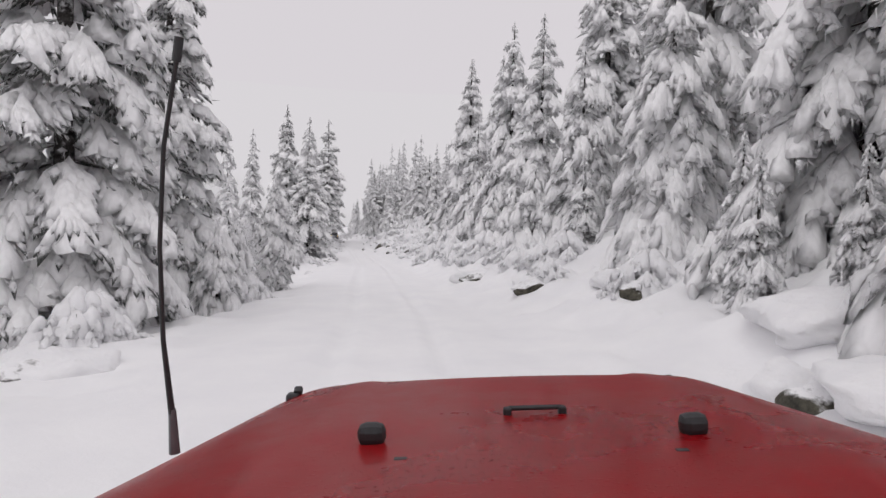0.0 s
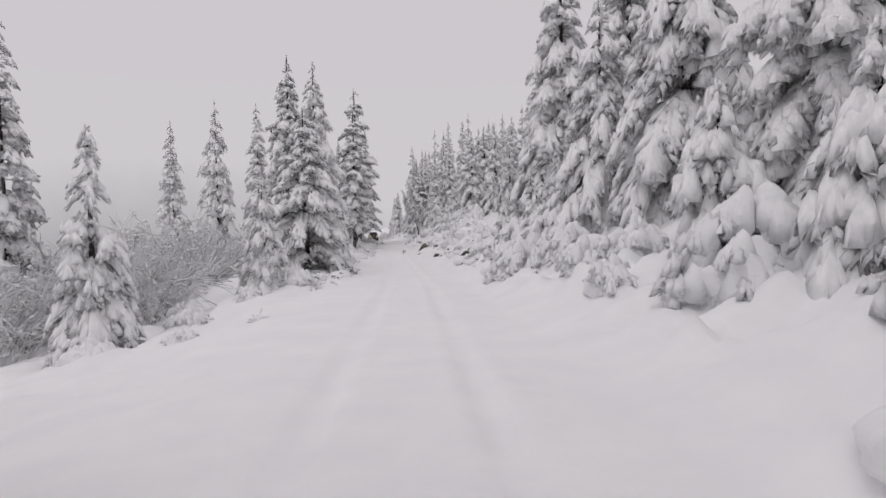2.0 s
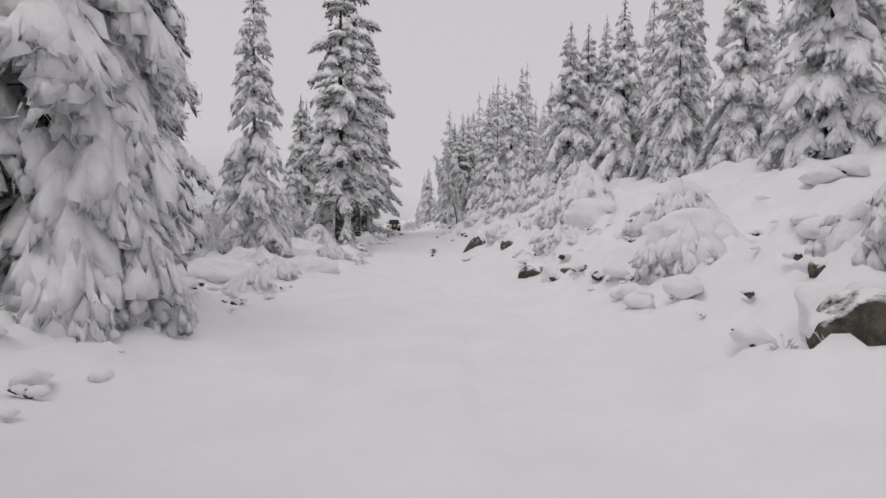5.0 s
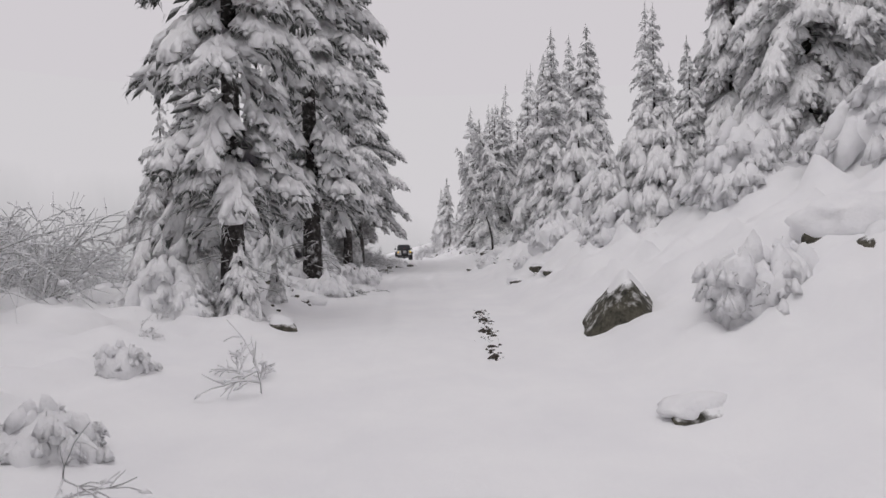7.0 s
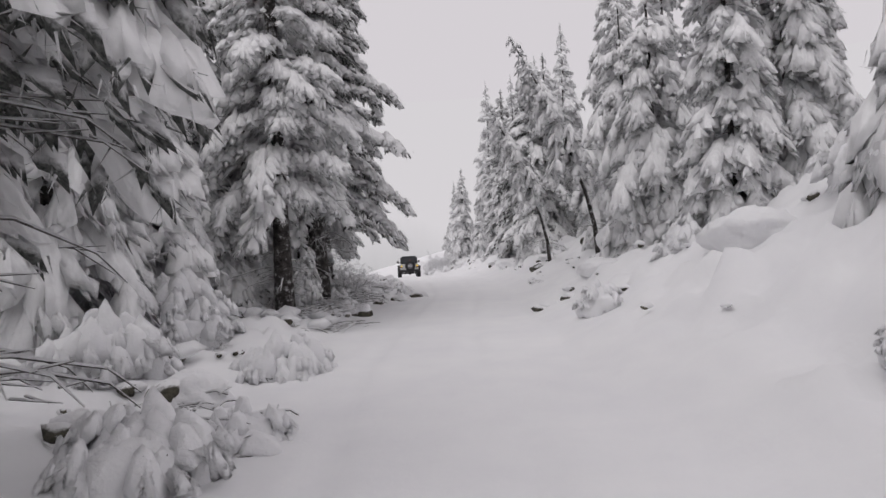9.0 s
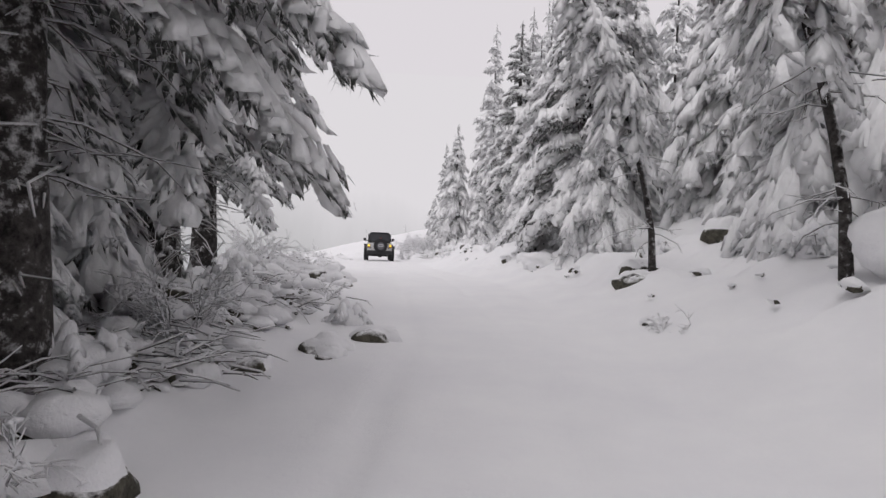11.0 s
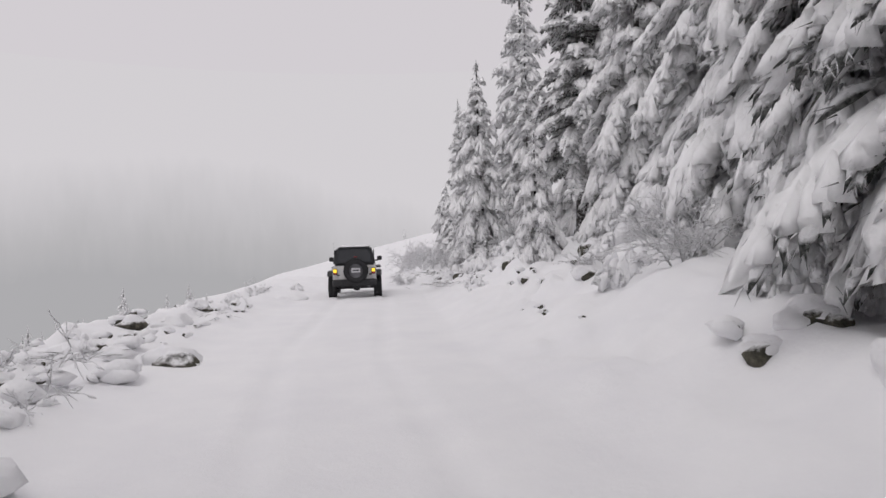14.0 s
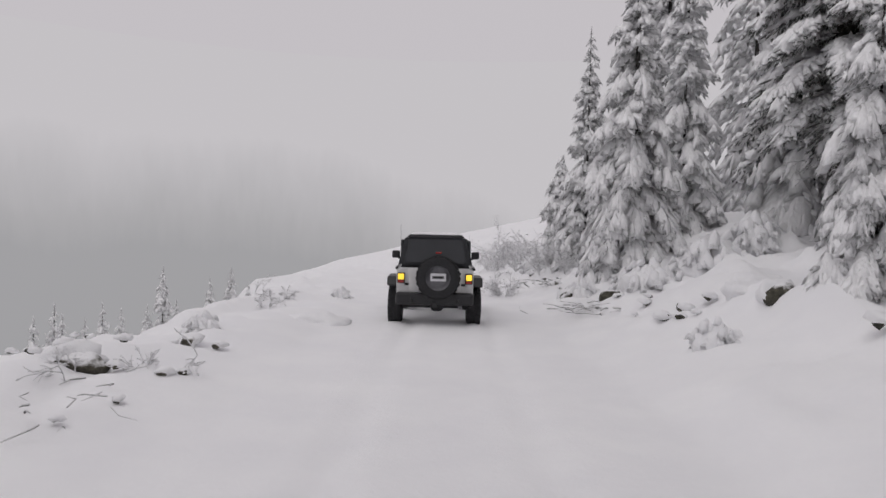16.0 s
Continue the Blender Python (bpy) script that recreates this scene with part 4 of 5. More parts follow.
put("mid_b", -7.5, 107.5, 11.2)
put("snag", -10.0, 107.8, 8.0, 0)
put("snag", -11.6, 112.2, 7.2, 0)
put("near_d", -8.4, 111.2, 9.5)
put("mid_a", -8.0, 114.5, 12.6)
put("near_b", -7.8, 118.0, 13.5)
put("near_d", -12.2, 116.8, 5.2)
put("near_g", -12.2, 120.6, 9.6, 140)
put("near_b", -11.2, 121.5, 10.6)
put("near_d", -10.0, 124.6, 10)
put("near_h", -12.0, 124.4, 10.8)
put("near_d", -12.9, 122.6, 6)
put("mid_c", -7.0, 121.0, 14.5)
put("near_b", -12.3, 126.6, 12.0)
put("near_a", -12.0, 131.0, 13.0)
put("near_d", -16.5, 132.9, 3.7)
put("near_e", -14.5, 139.6, 14.0, 250)
put("near_b", -18.7, 142.2, 8.8)
put("mid_a", -20.0, 146.6, 8.0)
put("small_b", -20.9, 147.7, 4.0)
put("near_a", -13.4, 134.0, 11.0)
put("mid_c", -13.7, 144.0, 16.3)
put("mid_b", -12.6, 139.5, 15)
put("mid_a", -16.5, 149.0, 12)
put("mid_c", -16.7, 153.2, 18.5)
put("mid_b", -11.5, 134.5, 14.5)
put("mid_a", -9.0, 140.0, 18)
put("mid_c", -5.0, 130.0, 18)
put("mid_a", -4.5, 113.0, 12.0)
# far along the track
put("far_a", -0.5, 116.1, 15.0)
put("far_b", -4.1, 141.9, 20.3)
put("far_a", 1.0, 100.0, 12.5)
put("far_b", 3.0, 92.0, 11.7)
put("far_a", -8.5, 150.0, 20.9)
put("far_b", -12.0, 158.0, 21)

rng = np.random.default_rng(5)
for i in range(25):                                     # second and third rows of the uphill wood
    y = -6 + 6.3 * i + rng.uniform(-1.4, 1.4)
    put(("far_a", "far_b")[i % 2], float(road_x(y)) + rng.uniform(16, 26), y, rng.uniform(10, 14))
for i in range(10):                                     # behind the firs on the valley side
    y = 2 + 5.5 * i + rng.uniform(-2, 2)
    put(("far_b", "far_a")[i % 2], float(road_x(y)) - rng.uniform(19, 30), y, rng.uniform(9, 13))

VALLEY_TOPS = [(-53.3, 155.3, 12.3), (-55.1, 159.2, 12.0), (-49.4, 156.6, 10.0), (-46.0, 154.3, 8.0), (-52.5, 164.4, 9.3), (-44.9, 157.7, 7.0), (-52.4, 172.2, 9.0), (-46.7, 166.5, 8.2), (-43.5, 163.7, 5.6), (-45.9, 151.6, 8.3), (-57.6, 154.0, 13.6), (-60.2, 163.5, 14.4), (-56.0, 170.6, 12.8)]
for i, (x, y, h) in enumerate(VALLEY_TOPS):             # tree tops that rise out of the valley
    put("mid_b", x, y, h - 0.5)

put("shrub_b", -6.6, 10.0, 1.04, None, 0.28)
put("shrub_a", -7.2, 16.6, 0.8, None, 0.23)
put("shrub_b", -8.6, 18.2, 1.12, None, 0.3)
put("shrub_a", -8.0, 20.6, 1.0, None, 0.27)
put("shrub_a", -7.4, 24.0, 0.9, None, 0.25)
put("shrub_c", -6.9, 19.4, 0.5, None, 0.16)
put("bare_a", -14.8, 38.5, 3.0, None, 0.05)
put("shrub_a", -10.6, 36.0, 0.7, None, 0.2)
put("shrub_c", -9.6, 33.6, 0.5, None, 0.16)
put("shrub_c", -10.4, 40.0, 0.6, None, 0.18)
put("shrub_a", -11.8, 53.5, 0.9, None, 0.25)
put("shrub_c", -10.6, 51.5, 0.5, None, 0.16)
put("shrub_a", -11.4, 58.0, 0.9, None, 0.25)
put("shrub_c", -11.6, 62.5, 0.6, None, 0.18)
put("shrub_a", -12.6, 66.0, 0.8, None, 0.23)
put("bare_a", -18.5, 76.0, 2.6, None, 0.05)
put("bare_a", -21.0, 79.0, 2.8, None, 0.05)
put("bare_a", -19.5, 72.0, 2.4, None, 0.05)
put("bare_b", -23.5, 83.0, 2.2, None, 0.05)
put("bare_a", -22.0, 87.0, 2.6, None, 0.05)
put("bare_b", -16.5, 69.5, 1.6, None, 0.05)
put("bare_c", -12.2, 76.4, 0.9, None, 0.05)
put("bare_c", -12.0, 72.8, 0.7, None, 0.05)
put("shrub_a", -15.0, 87.0, 0.9, None, 0.25)
put("shrub_c", -14.9, 91.0, 0.5, None, 0.16)
put("shrub_a", -15.8, 94.0, 0.8, None, 0.23)
put("shrub_c", -17.2, 108.5, 0.5, None, 0.16)
put("shrub_a", -19.6, 109.0, 0.8, None, 0.23)
put("bare_b", -18.6, 106.0, 1.3, None, 0.05)
put("bare_c", -17.6, 101.8, 0.8, None, 0.05)
put("bare_b", -19.0, 100.8, 1.5, None, 0.05)
put("bare_c", -18.4, 110.4, 0.8, None, 0.05)
put("bare_b", -22.5, 117.0, 1.4, None, 0.05)
put("bare_c", -20.6, 116.2, 0.9, None, 0.05)
put("shrub_c", -21.0, 118.8, 0.4, None, 0.14)
put("bare_c", -22.6, 121.5, 0.9, None, 0.05)
put("bare_c", -21.6, 120.4, 0.6, None, 0.05)
put("shrub_c", -23.6, 123.8, 0.4, None, 0.14)
put("shrub_c", -25.8, 133.0, 0.4, None, 0.14)
put("bare_c", -27.2, 137.0, 0.8, None, 0.05)
put("shrub_c", -26.4, 140.0, 0.4, None, 0.14)
# the uphill side
put("shrub_b", -0.4, 48.2, 1.5, None, 0.25)
put("small_d", 0.5, 46.9, 2.6)
put("small_d", -1.0, 50.4, 2.0)
put("small_a", 0.2, 48.8, 3.2)
put("small_a", 1.4, 48.2, 3.6)
put("small_a", -0.2, 51.4, 3.0)
put("small_d", 3.0, 23.2, 3.2)
put("small_d", 2.2, 31.0, 3.2)
put("shrub_a", 1.3, 33.4, 0.9, None, 0.15)
put("shrub_b", -4.2, 74.6, 1.4, None, 0.38)
put("shrub_b", -3.4, 73.0, 1.6, None, 0.38)
put("shrub_b", -2.9, 76.4, 1.5, None, 0.38)
put("shrub_a", 2.2, 21.4, 0.8, None, 0.2)
put("shrub_a", 2.6, 19.8, 0.8, None, 0.2)
put("small_a", 2.8, 25.2, 2.8)
put("small_a", 4.3, 20.8, 3.2)
put("small_a", 3.3, 27.0, 2.6)
put("small_a", 3.9, 8.7, 2.4)
put("small_a", 4.7, 7.6, 1.9)
put("small_a", 4.4, 10.2, 2.6)
put("shrub_b", -6.6, 86.8, 1.3, None, 0.35)
put("small_d", -5.8, 86.0, 2.6)
put("small_d", -6.9, 88.6, 2.4)
put("small_d", -5.6, 89.2, 3.2)
put("small_a", -6.6, 90.8, 2.8)
put("small_a", -4.8, 87.4, 3.2)
put("small_d", -7.3, 93.4, 3.6)
put("shrub_a", -6.5, 77.5, 0.8, None, 0.16)
put("small_a", -4.6, 76.8, 1.5)
put("shrub_b", -4.4, 84.0, 1.5, None, 0.3)
put("shrub_b", -2.6, 81.6, 1.6, None, 0.3)
put("small_d", -6.0, 91.0, 2.2)
put("small_d", -4.6, 93.0, 2.6)
put("shrub_a", -8.4, 90.2, 1.0, None, 0.15)
put("shrub_b", -6.8, 92.6, 1.5, None, 0.25)
put("shrub_a", -1.0, 44.8, 0.9, None, 0.2)
put("shrub_b", 0.6, 41.8, 1.6, None, 0.25)
put("shrub_b", 1.6, 44.4, 1.9, None, 0.25)
put("shrub_b", -1.0, 40.2, 1.2, None, 0.25)
put("small_d", 0.2, 46.0, 2.4)
put("shrub_b", -11.4, 53.0, 1.2, None, 0.2)
put("shrub_a", -9.8, 43.0, 0.8, None, 0.15)
put("shrub_c", -13.2, 73.0, 0.5)
put("shrub_c", -12.8, 73.9, 0.4)
put("shrub_b", 3.6, 12.4, 0.96, None, 0.26)
put("shrub_a", 2.4, 16.6, 0.7, None, 0.2)
put("shrub_b", 3.4, 19.4, 1.12, None, 0.3)
put("shrub_b", 1.6, 28.2, 1.4, None, 0.38)
put("small_d", 2.6, 27.0, 2.8)
put("shrub_b", 2.4, 24.8, 1.2, None, 0.38)
put("shrub_a", 0.4, 34.2, 0.9, None, 0.25)
put("shrub_b", 0.4, 37.6, 1.12, None, 0.3)
put("shrub_a", -0.4, 40.4, 0.8, None, 0.23)
put("shrub_b", -0.2, 44.4, 1.2, None, 0.31)
put("shrub_a", -1.4, 47.2, 0.9, None, 0.25)
put("shrub_b", -0.6, 50.8, 1.2, None, 0.31)
put("shrub_a", -2.2, 53.2, 0.8, None, 0.23)
put("shrub_b", -1.6, 57.4, 1.04, None, 0.28)
put("shrub_a", -3.2, 60.6, 0.9, None, 0.25)
put("shrub_b", -2.2, 65.0, 1.2, None, 0.31)
put("shrub_a", -4.6, 68.6, 0.9, None, 0.25)
put("shrub_a", -4.0, 73.0, 1.0, None, 0.27)
put("shrub_b", -2.6, 77.8, 1.04, None, 0.28)
put("shrub_a", -4.9, 83.2, 0.9, None, 0.25)
put("shrub_b", -5.4, 87.8, 1.12, None, 0.3)
put("shrub_a", -7.6, 91.6, 0.9, None, 0.25)
put("shrub_b", -7.0, 95.2, 1.12, None, 0.3)
put("shrub_a", -9.0, 99.0, 0.8, None, 0.23)
put("shrub_a", -9.6, 109.6, 0.7, None, 0.2)
put("shrub_c", -11.0, 114.4, 0.5, None, 0.16)
put("bare_b", -12.8, 119.6, 1.2, None, 0.05)
put("shrub_a", -13.6, 122.8, 0.8, None, 0.23)
put("shrub_c", -15.2, 125.6, 0.5, None, 0.14)
put("bare_b", -14.2, 128.4, 1.1, None, 0.05)
put("shrub_b", -13.9, 129.6, 1.2, None, 0.25)
put("bare_b", -14.4, 125.2, 1.2, None, 0.05)
put("bare_b", -13.9, 126.4, 1.5, None, 0.05)
put("small_a", -13.3, 127.6, 2.4)
put("bare_b", -15.6, 127.9, 0.8, None, 0.05)
put("shrub_a", -17.3, 138.2, 0.9, None, 0.25)
put("shrub_b", -16.2, 139.6, 1.0, None, 0.25)
put("shrub_c", -18.2, 133.0, 0.4, None, 0.14)
put("shrub_a", -18.6, 138.6, 0.8, None, 0.23)
put("shrub_c", -20.0, 140.2, 0.5, None, 0.16)
put("bare_b", -20.4, 145.0, 1.3, None, 0.05)
put("shrub_a", -21.8, 150.0, 0.9, None, 0.25)
put("bare_b", -23.5, 156.0, 1.4, None, 0.05)
BUSHES = [("bare_b", -21.4, 147.0, 1.4), ("bare_a", -22.6, 150.5, 2.2), ("bare_b", -20.6, 149.0, 1.6), ("bare_a", -24.5, 155.0, 2.2), ("bare_b", -22.4, 143.6, 1.0), ("bare_a", -17.6, 77.6, 2.4), ("bare_a", -18.4, 79.8, 2.6), ("bare_a", -19.8, 81.4, 2.8), ("bare_a", -21.4, 82.6, 2.8)]
ALDERS = np.random.default_rng(9)
BUSHES += [("bare_a" if i % 3 else "bare_b", -13.0 - 6.5 * ALDERS.random() - 0.10 * i, 36.5 + 0.62 * i, 2.6 + 1.1 * ALDERS.random()) for i in range(26)]
BUSHES += [("bare_a" if i % 2 else "bare_b", -17.5 - 6 * ALDERS.random(), 66 + 2.2 * i, 2.2 + 0.8 * ALDERS.random()) for i in range(8)]
BUSHES += [("shrub_b", -16.6, 83.0, 1.3), ("shrub_a", -16.9, 87.8, 0.9), ("shrub_a", -15.3, 90.0, 0.7), ("shrub_a", -17.6, 92.6, 0.9), ("shrub_b", -18.4, 95.6, 1.3)]
for kind, x, y, h in BUSHES:
    put(kind, x, y, h * (0.8 if kind == "shrub_b" else 1.0))
for ob, m in PENDING:
    ob.matrix_basis = m

# ---------------------------------------------------------------- boulders and mounds
def boulder(seed, x, y, sx, sy, sz, lift, turn, cap, cover):
    k = 0.85 if sx < 0.8 else 1.0
    settle(rock(seed, sx * k, sy * k, sz * k, cap * 0.9, cover, turn), x, y, lift - 0.33 * sz, turn, 1.0, "grey-brown boulder half sunk in snow with a snow cap", "rock", "boulders along the track")


boulder(170, -6.2, 74.6, 0.5, 0.4, 0.45, 0.0, 60, 0.12, 0.6)
boulder(100, -5.9, 7.7, 0.75, 0.6, 0.45, 0.0, 20, 0.22, 0.10)
boulder(101, 1.9, 16.3, 0.75, 0.5, 0.34, 0.06, 40, 0.16, 0.15)
boulder(102, 0.95, 22.6, 0.8, 0.5, 0.34, 0.0, 15, 0.22, 0.0)
boulder(103, 2.75, 5.5, 0.5, 0.4, 0.35, 0.0, 70, 0.2, 0.1)
boulder(104, 4.0, 6.8, 0.5, 0.4, 0.4, 0.1, 10, 0.2, 0.3)
boulder(105, 3.2, 12.0, 0.4, 0.35, 0.3, 0.0, 100, 0.2, 0.1)
boulder(106, -9.2, 48.0, 0.55, 0.45, 0.42, 0.08, 25, 0.12, 0.40)
boulder(107, -9.6, 46.0, 0.3, 0.28, 0.24, 0.05, 60, 0.12, 0.2)
boulder(108, -9.6, 44.8, 0.3, 0.25, 0.2, 0.05, 110, 0.12, 0.1)
boulder(109, -9.4, 43.7, 0.3, 0.25, 0.2, 0.02, 10, 0.12, 0.1)
boulder(110, -11.2, 52.8, 0.5, 0.4, 0.4, 0.05, 0, 0.12, 0.4)
boulder(111, -12.4, 58.8, 0.6, 0.5, 0.5, 0.05, 50, 0.14, 0.3)
boulder(112, -12.6, 51.4, 0.4, 0.3, 0.3, 0.05, 50, 0.12, 0.3)
boulder(113, -3.0, 55.8, 0.62, 0.5, 0.48, 0.05, 30, 0.16, 0.40)
boulder(114, -2.6, 54.6, 0.6, 0.5, 0.45, 0.1, 75, 0.2, 0.2)
boulder(115, -1.8, 52.6, 0.42, 0.36, 0.36, 0.05, 130, 0.2, 0.3)
boulder(116, -5.5, 66.5, 0.5, 0.45, 0.4, 0.05, 10, 0.14, 0.3)
boulder(117, -4.9, 64.4, 0.45, 0.4, 0.34, 0.05, 140, 0.2, 0.15)
boulder(118, -1.9, 41.0, 0.34, 0.26, 0.36, 0.08, 20, 0.02, 0.8)
boulder(119, -7.75, 79.7, 0.80, 0.75, 1.05, -0.16, 200, 0.08, 0.74)
boulder(121, -7.74, 75.4, 0.42, 0.3, 0.16, -0.02, 30, 0.10, 0.3)
boulder(123, -13.6, 80.2, 0.34, 0.3, 0.28, 0.03, 30, 0.07, 0.5)
boulder(124, -5.5, 78.2, 0.34, 0.36, 0.30, 0.0, 90, 0.06, 0.74)
boulder(125, -5.5, 76.9, 0.40, 0.34, 0.24, 0.0, 10, 0.10, 0.62)
boulder(128, -12.1, 101.1, 0.40, 0.3, 0.16, 0.02, 0, 0.12, 0.0)
boulder(129, -11.5, 101.6, 0.2, 0.16, 0.14, 0.0, 20, 0.08, 0.2)
boulder(130, -8.9, 88.0, 0.42, 0.3, 0.2, 0.02, 0, 0.14, 0.0)
boulder(131, -9.6, 87.7, 0.25, 0.2, 0.14, 0.0, 0, 0.1, 0.0)
boulder(132, -15.6, 86.8, 0.75, 0.5, 0.42, -0.02, 160, 0.25, 0.05)
boulder(133, -16.2, 86.0, 0.6, 0.5, 0.4, 0.0, 40, 0.2, 0.1)
boulder(134, -16.4, 92.2, 0.5, 0.4, 0.35, 0.0, 140, 0.2, 0.1)
boulder(135, -14.8, 90.7, 0.25, 0.2, 0.16, 0.0, 140, 0.1, 0.1)
boulder(136, -14.6, 84.2, 0.3, 0.22, 0.16, 0.0, 40, 0.12, 0.0)
boulder(137, -17.0, 106.3, 0.32, 0.28, 0.26, 0.04, 20, 0.08, 0.35)
boulder(138, -16.5, 107.2, 0.40, 0.3, 0.26, 0.03, 160, 0.12, 0.15)
boulder(139, -17.4, 105.2, 0.30, 0.26, 0.24, 0.03, 60, 0.08, 0.30)
boulder(140, -16.8, 106.0, 0.2, 0.16, 0.14, 0.0, 60, 0.08, 0.1)
boulder(141, -17.2, 102.2, 0.70, 0.42, 0.40, 0.02, 150, 0.12, 0.55)
boulder(142, -19.2, 108.2, 0.55, 0.4, 0.42, 0.05, 60, 0.14, 0.3)
boulder(143, -19.7, 107.2, 0.6, 0.45, 0.45, 0.05, 10, 0.16, 0.3)
boulder(144, -19.4, 113.6, 0.5, 0.42, 0.45, 0.05, 10, 0.14, 0.40)
boulder(145, -19.0, 114.1, 0.45, 0.36, 0.35, 0.03, 90, 0.14, 0.35)
boulder(146, -19.9, 113.2, 0.5, 0.4, 0.35, 0.0, 150, 0.18, 0.1)
boulder(147, -18.6, 113.2, 0.3, 0.25, 0.2, 0.0, 30, 0.1, 0.1)
boulder(148, -24.6, 127.2, 0.5, 0.35, 0.32, 0.12, 20, 0.10, 0.40)
boulder(149, -24.6, 126.4, 0.45, 0.3, 0.24, 0.06, 60, 0.06, 0.6)
boulder(150, -22.0, 123.6, 0.42, 0.32, 0.30, 0.04, 20, 0.10, 0.40)
boulder(151, -25.0, 129.8, 0.35, 0.25, 0.2, 0.05, 20, 0.12, 0.1)
boulder(152, -9.0, 106.8, 0.8, 0.7, 0.7, 0.35, 30, 0.3, 0.45)
# the dark face of this one stands in for a shaded hollow under the snow
boulder(153, -9.7, 113.7, 0.7, 0.6, 0.5, 0.04, 100, 0.2, 0.5)
boulder(171, -12.0, 112.6, 0.36, 0.32, 0.4, 0.08, 30, 0.08, 0.6)
boulder(172, -12.1, 111.8, 0.5, 0.34, 0.26, 0.02, 170, 0.14, 0.25)
boulder(154, -14.2, 121.2, 0.3, 0.26, 0.22, 0.02, 30, 0.12, 0.2)
boulder(155, -14.8, 121.1, 0.25, 0.2, 0.18, 0.0, 90, 0.10, 0.1)
boulder(156, -12.9, 115.4, 0.3, 0.26, 0.16, -0.06, 50, 0.16, 0.0)
boulder(157, -11.2, 114.6, 0.3, 0.25, 0.2, 0.02, 50, 0.12, 0.15)
boulder(158, -11.7, 113.0, 0.4, 0.3, 0.25, 0.0, 20, 0.14, 0.1)
boulder(159, -12.3, 108.8, 0.26, 0.2, 0.14, -0.03, 0, 0.1, 0.0)
boulder(160, -15.6, 127.3, 0.3, 0.25, 0.2, 0.0, 50, 0.1, 0.25)
boulder(161, -19.3, 138.5, 0.35, 0.3, 0.3, 0.04, 0, 0.10, 0.35)
boulder(162, -20.3, 140.0, 0.3, 0.25, 0.3, 0.05, 40, 0.08, 0.4)
boulder(163, -17.3, 133.5, 0.3, 0.26, 0.26, 0.02, 40, 0.14, 0.25)
boulder(164, -15.2, 131.4, 0.4, 0.3, 0.3, 0.0, 40, 0.14, 0.2)


def heap(seed, x, y, sx, sy, sz, turn):
    settle(mound(seed, sx * 0.8, sy * 0.8, sz * 0.75), x, y, -0.08, turn, 1.0, "rounded heap of fresh snow beside the track", "snow mound", "snow mounds")


heap(200, -5.6, 5.2, 1.1, 0.8, 0.5, 10)
heap(201, 4.2, 7.2, 1.7, 1.2, 0.5, 30)
heap(227, -13.7, 118.7, 0.75, 0.6, 0.5, 20)
heap(228, -14.1, 119.9, 0.5, 0.45, 0.36, 60)
heap(202, 3.2, 4.6, 1.3, 1.0, 0.35, 80)
heap(203, 3.9, 14.2, 1.2, 1.0, 0.4, 0)
heap(204, 3.1, 21.4, 1.0, 0.8, 0.35, 20)
heap(206, 0.9, 36.0, 0.8, 0.8, 0.6, 10)
heap(207, -0.4, 42.4, 1.0, 0.9, 0.7, 40)
heap(208, -0.9, 46.0, 0.8, 0.8, 0.6, 80)
heap(209, 0.6, 49.0, 1.4, 1.2, 0.9, 0)
heap(210, -1.6, 55.8, 1.0, 0.9, 0.7, 30)
heap(211, -2.6, 62.6, 1.2, 1.0, 0.8, 60)
heap(212, -3.4, 70.6, 1.3, 1.0, 0.8, 20)
heap(213, -12.6, 68.8, 1.5, 1.2, 0.6, 60)
heap(214, -13.2, 64.0, 1.2, 1.0, 0.5, 10)
heap(215, -3.8, 75.4, 1.2, 1.0, 0.7, 100)
heap(216, -5.0, 78.4, 1.0, 0.8, 0.6, 0)
heap(217, -14.6, 88.6, 0.8, 0.6, 0.4, 70)
heap(219, -8.6, 96.6, 1.2, 1.0, 0.6, 50)
heap(220, -10.4, 103.0, 1.0, 0.8, 0.4, 20)
heap(223, -24.0, 124.6, 0.8, 0.5, 0.3, 20)
heap(224, -20.4, 115.0, 0.8, 0.6, 0.35, 60)
heap(225, -25.0, 135.4, 0.9, 0.6, 0.3, 10)
heap(226, -17.4, 134.4, 0.7, 0.6, 0.4, 90)

TUFTS = np.random.default_rng(78)
for i in range(46):
    y = 30 + 112 * (i + TUFTS.random()) / 46
    side = -1 if TUFTS.random() < 0.6 else 1
    x = float(road_x(y)) + side * (3.0 + 1.8 * TUFTS.random())
    if side < 0 or not (79 < y < 84 or y > 112):
        put("bare_c" if i % 3 else "shrub_c", x, y, 0.3 + 0.35 * TUFTS.random())


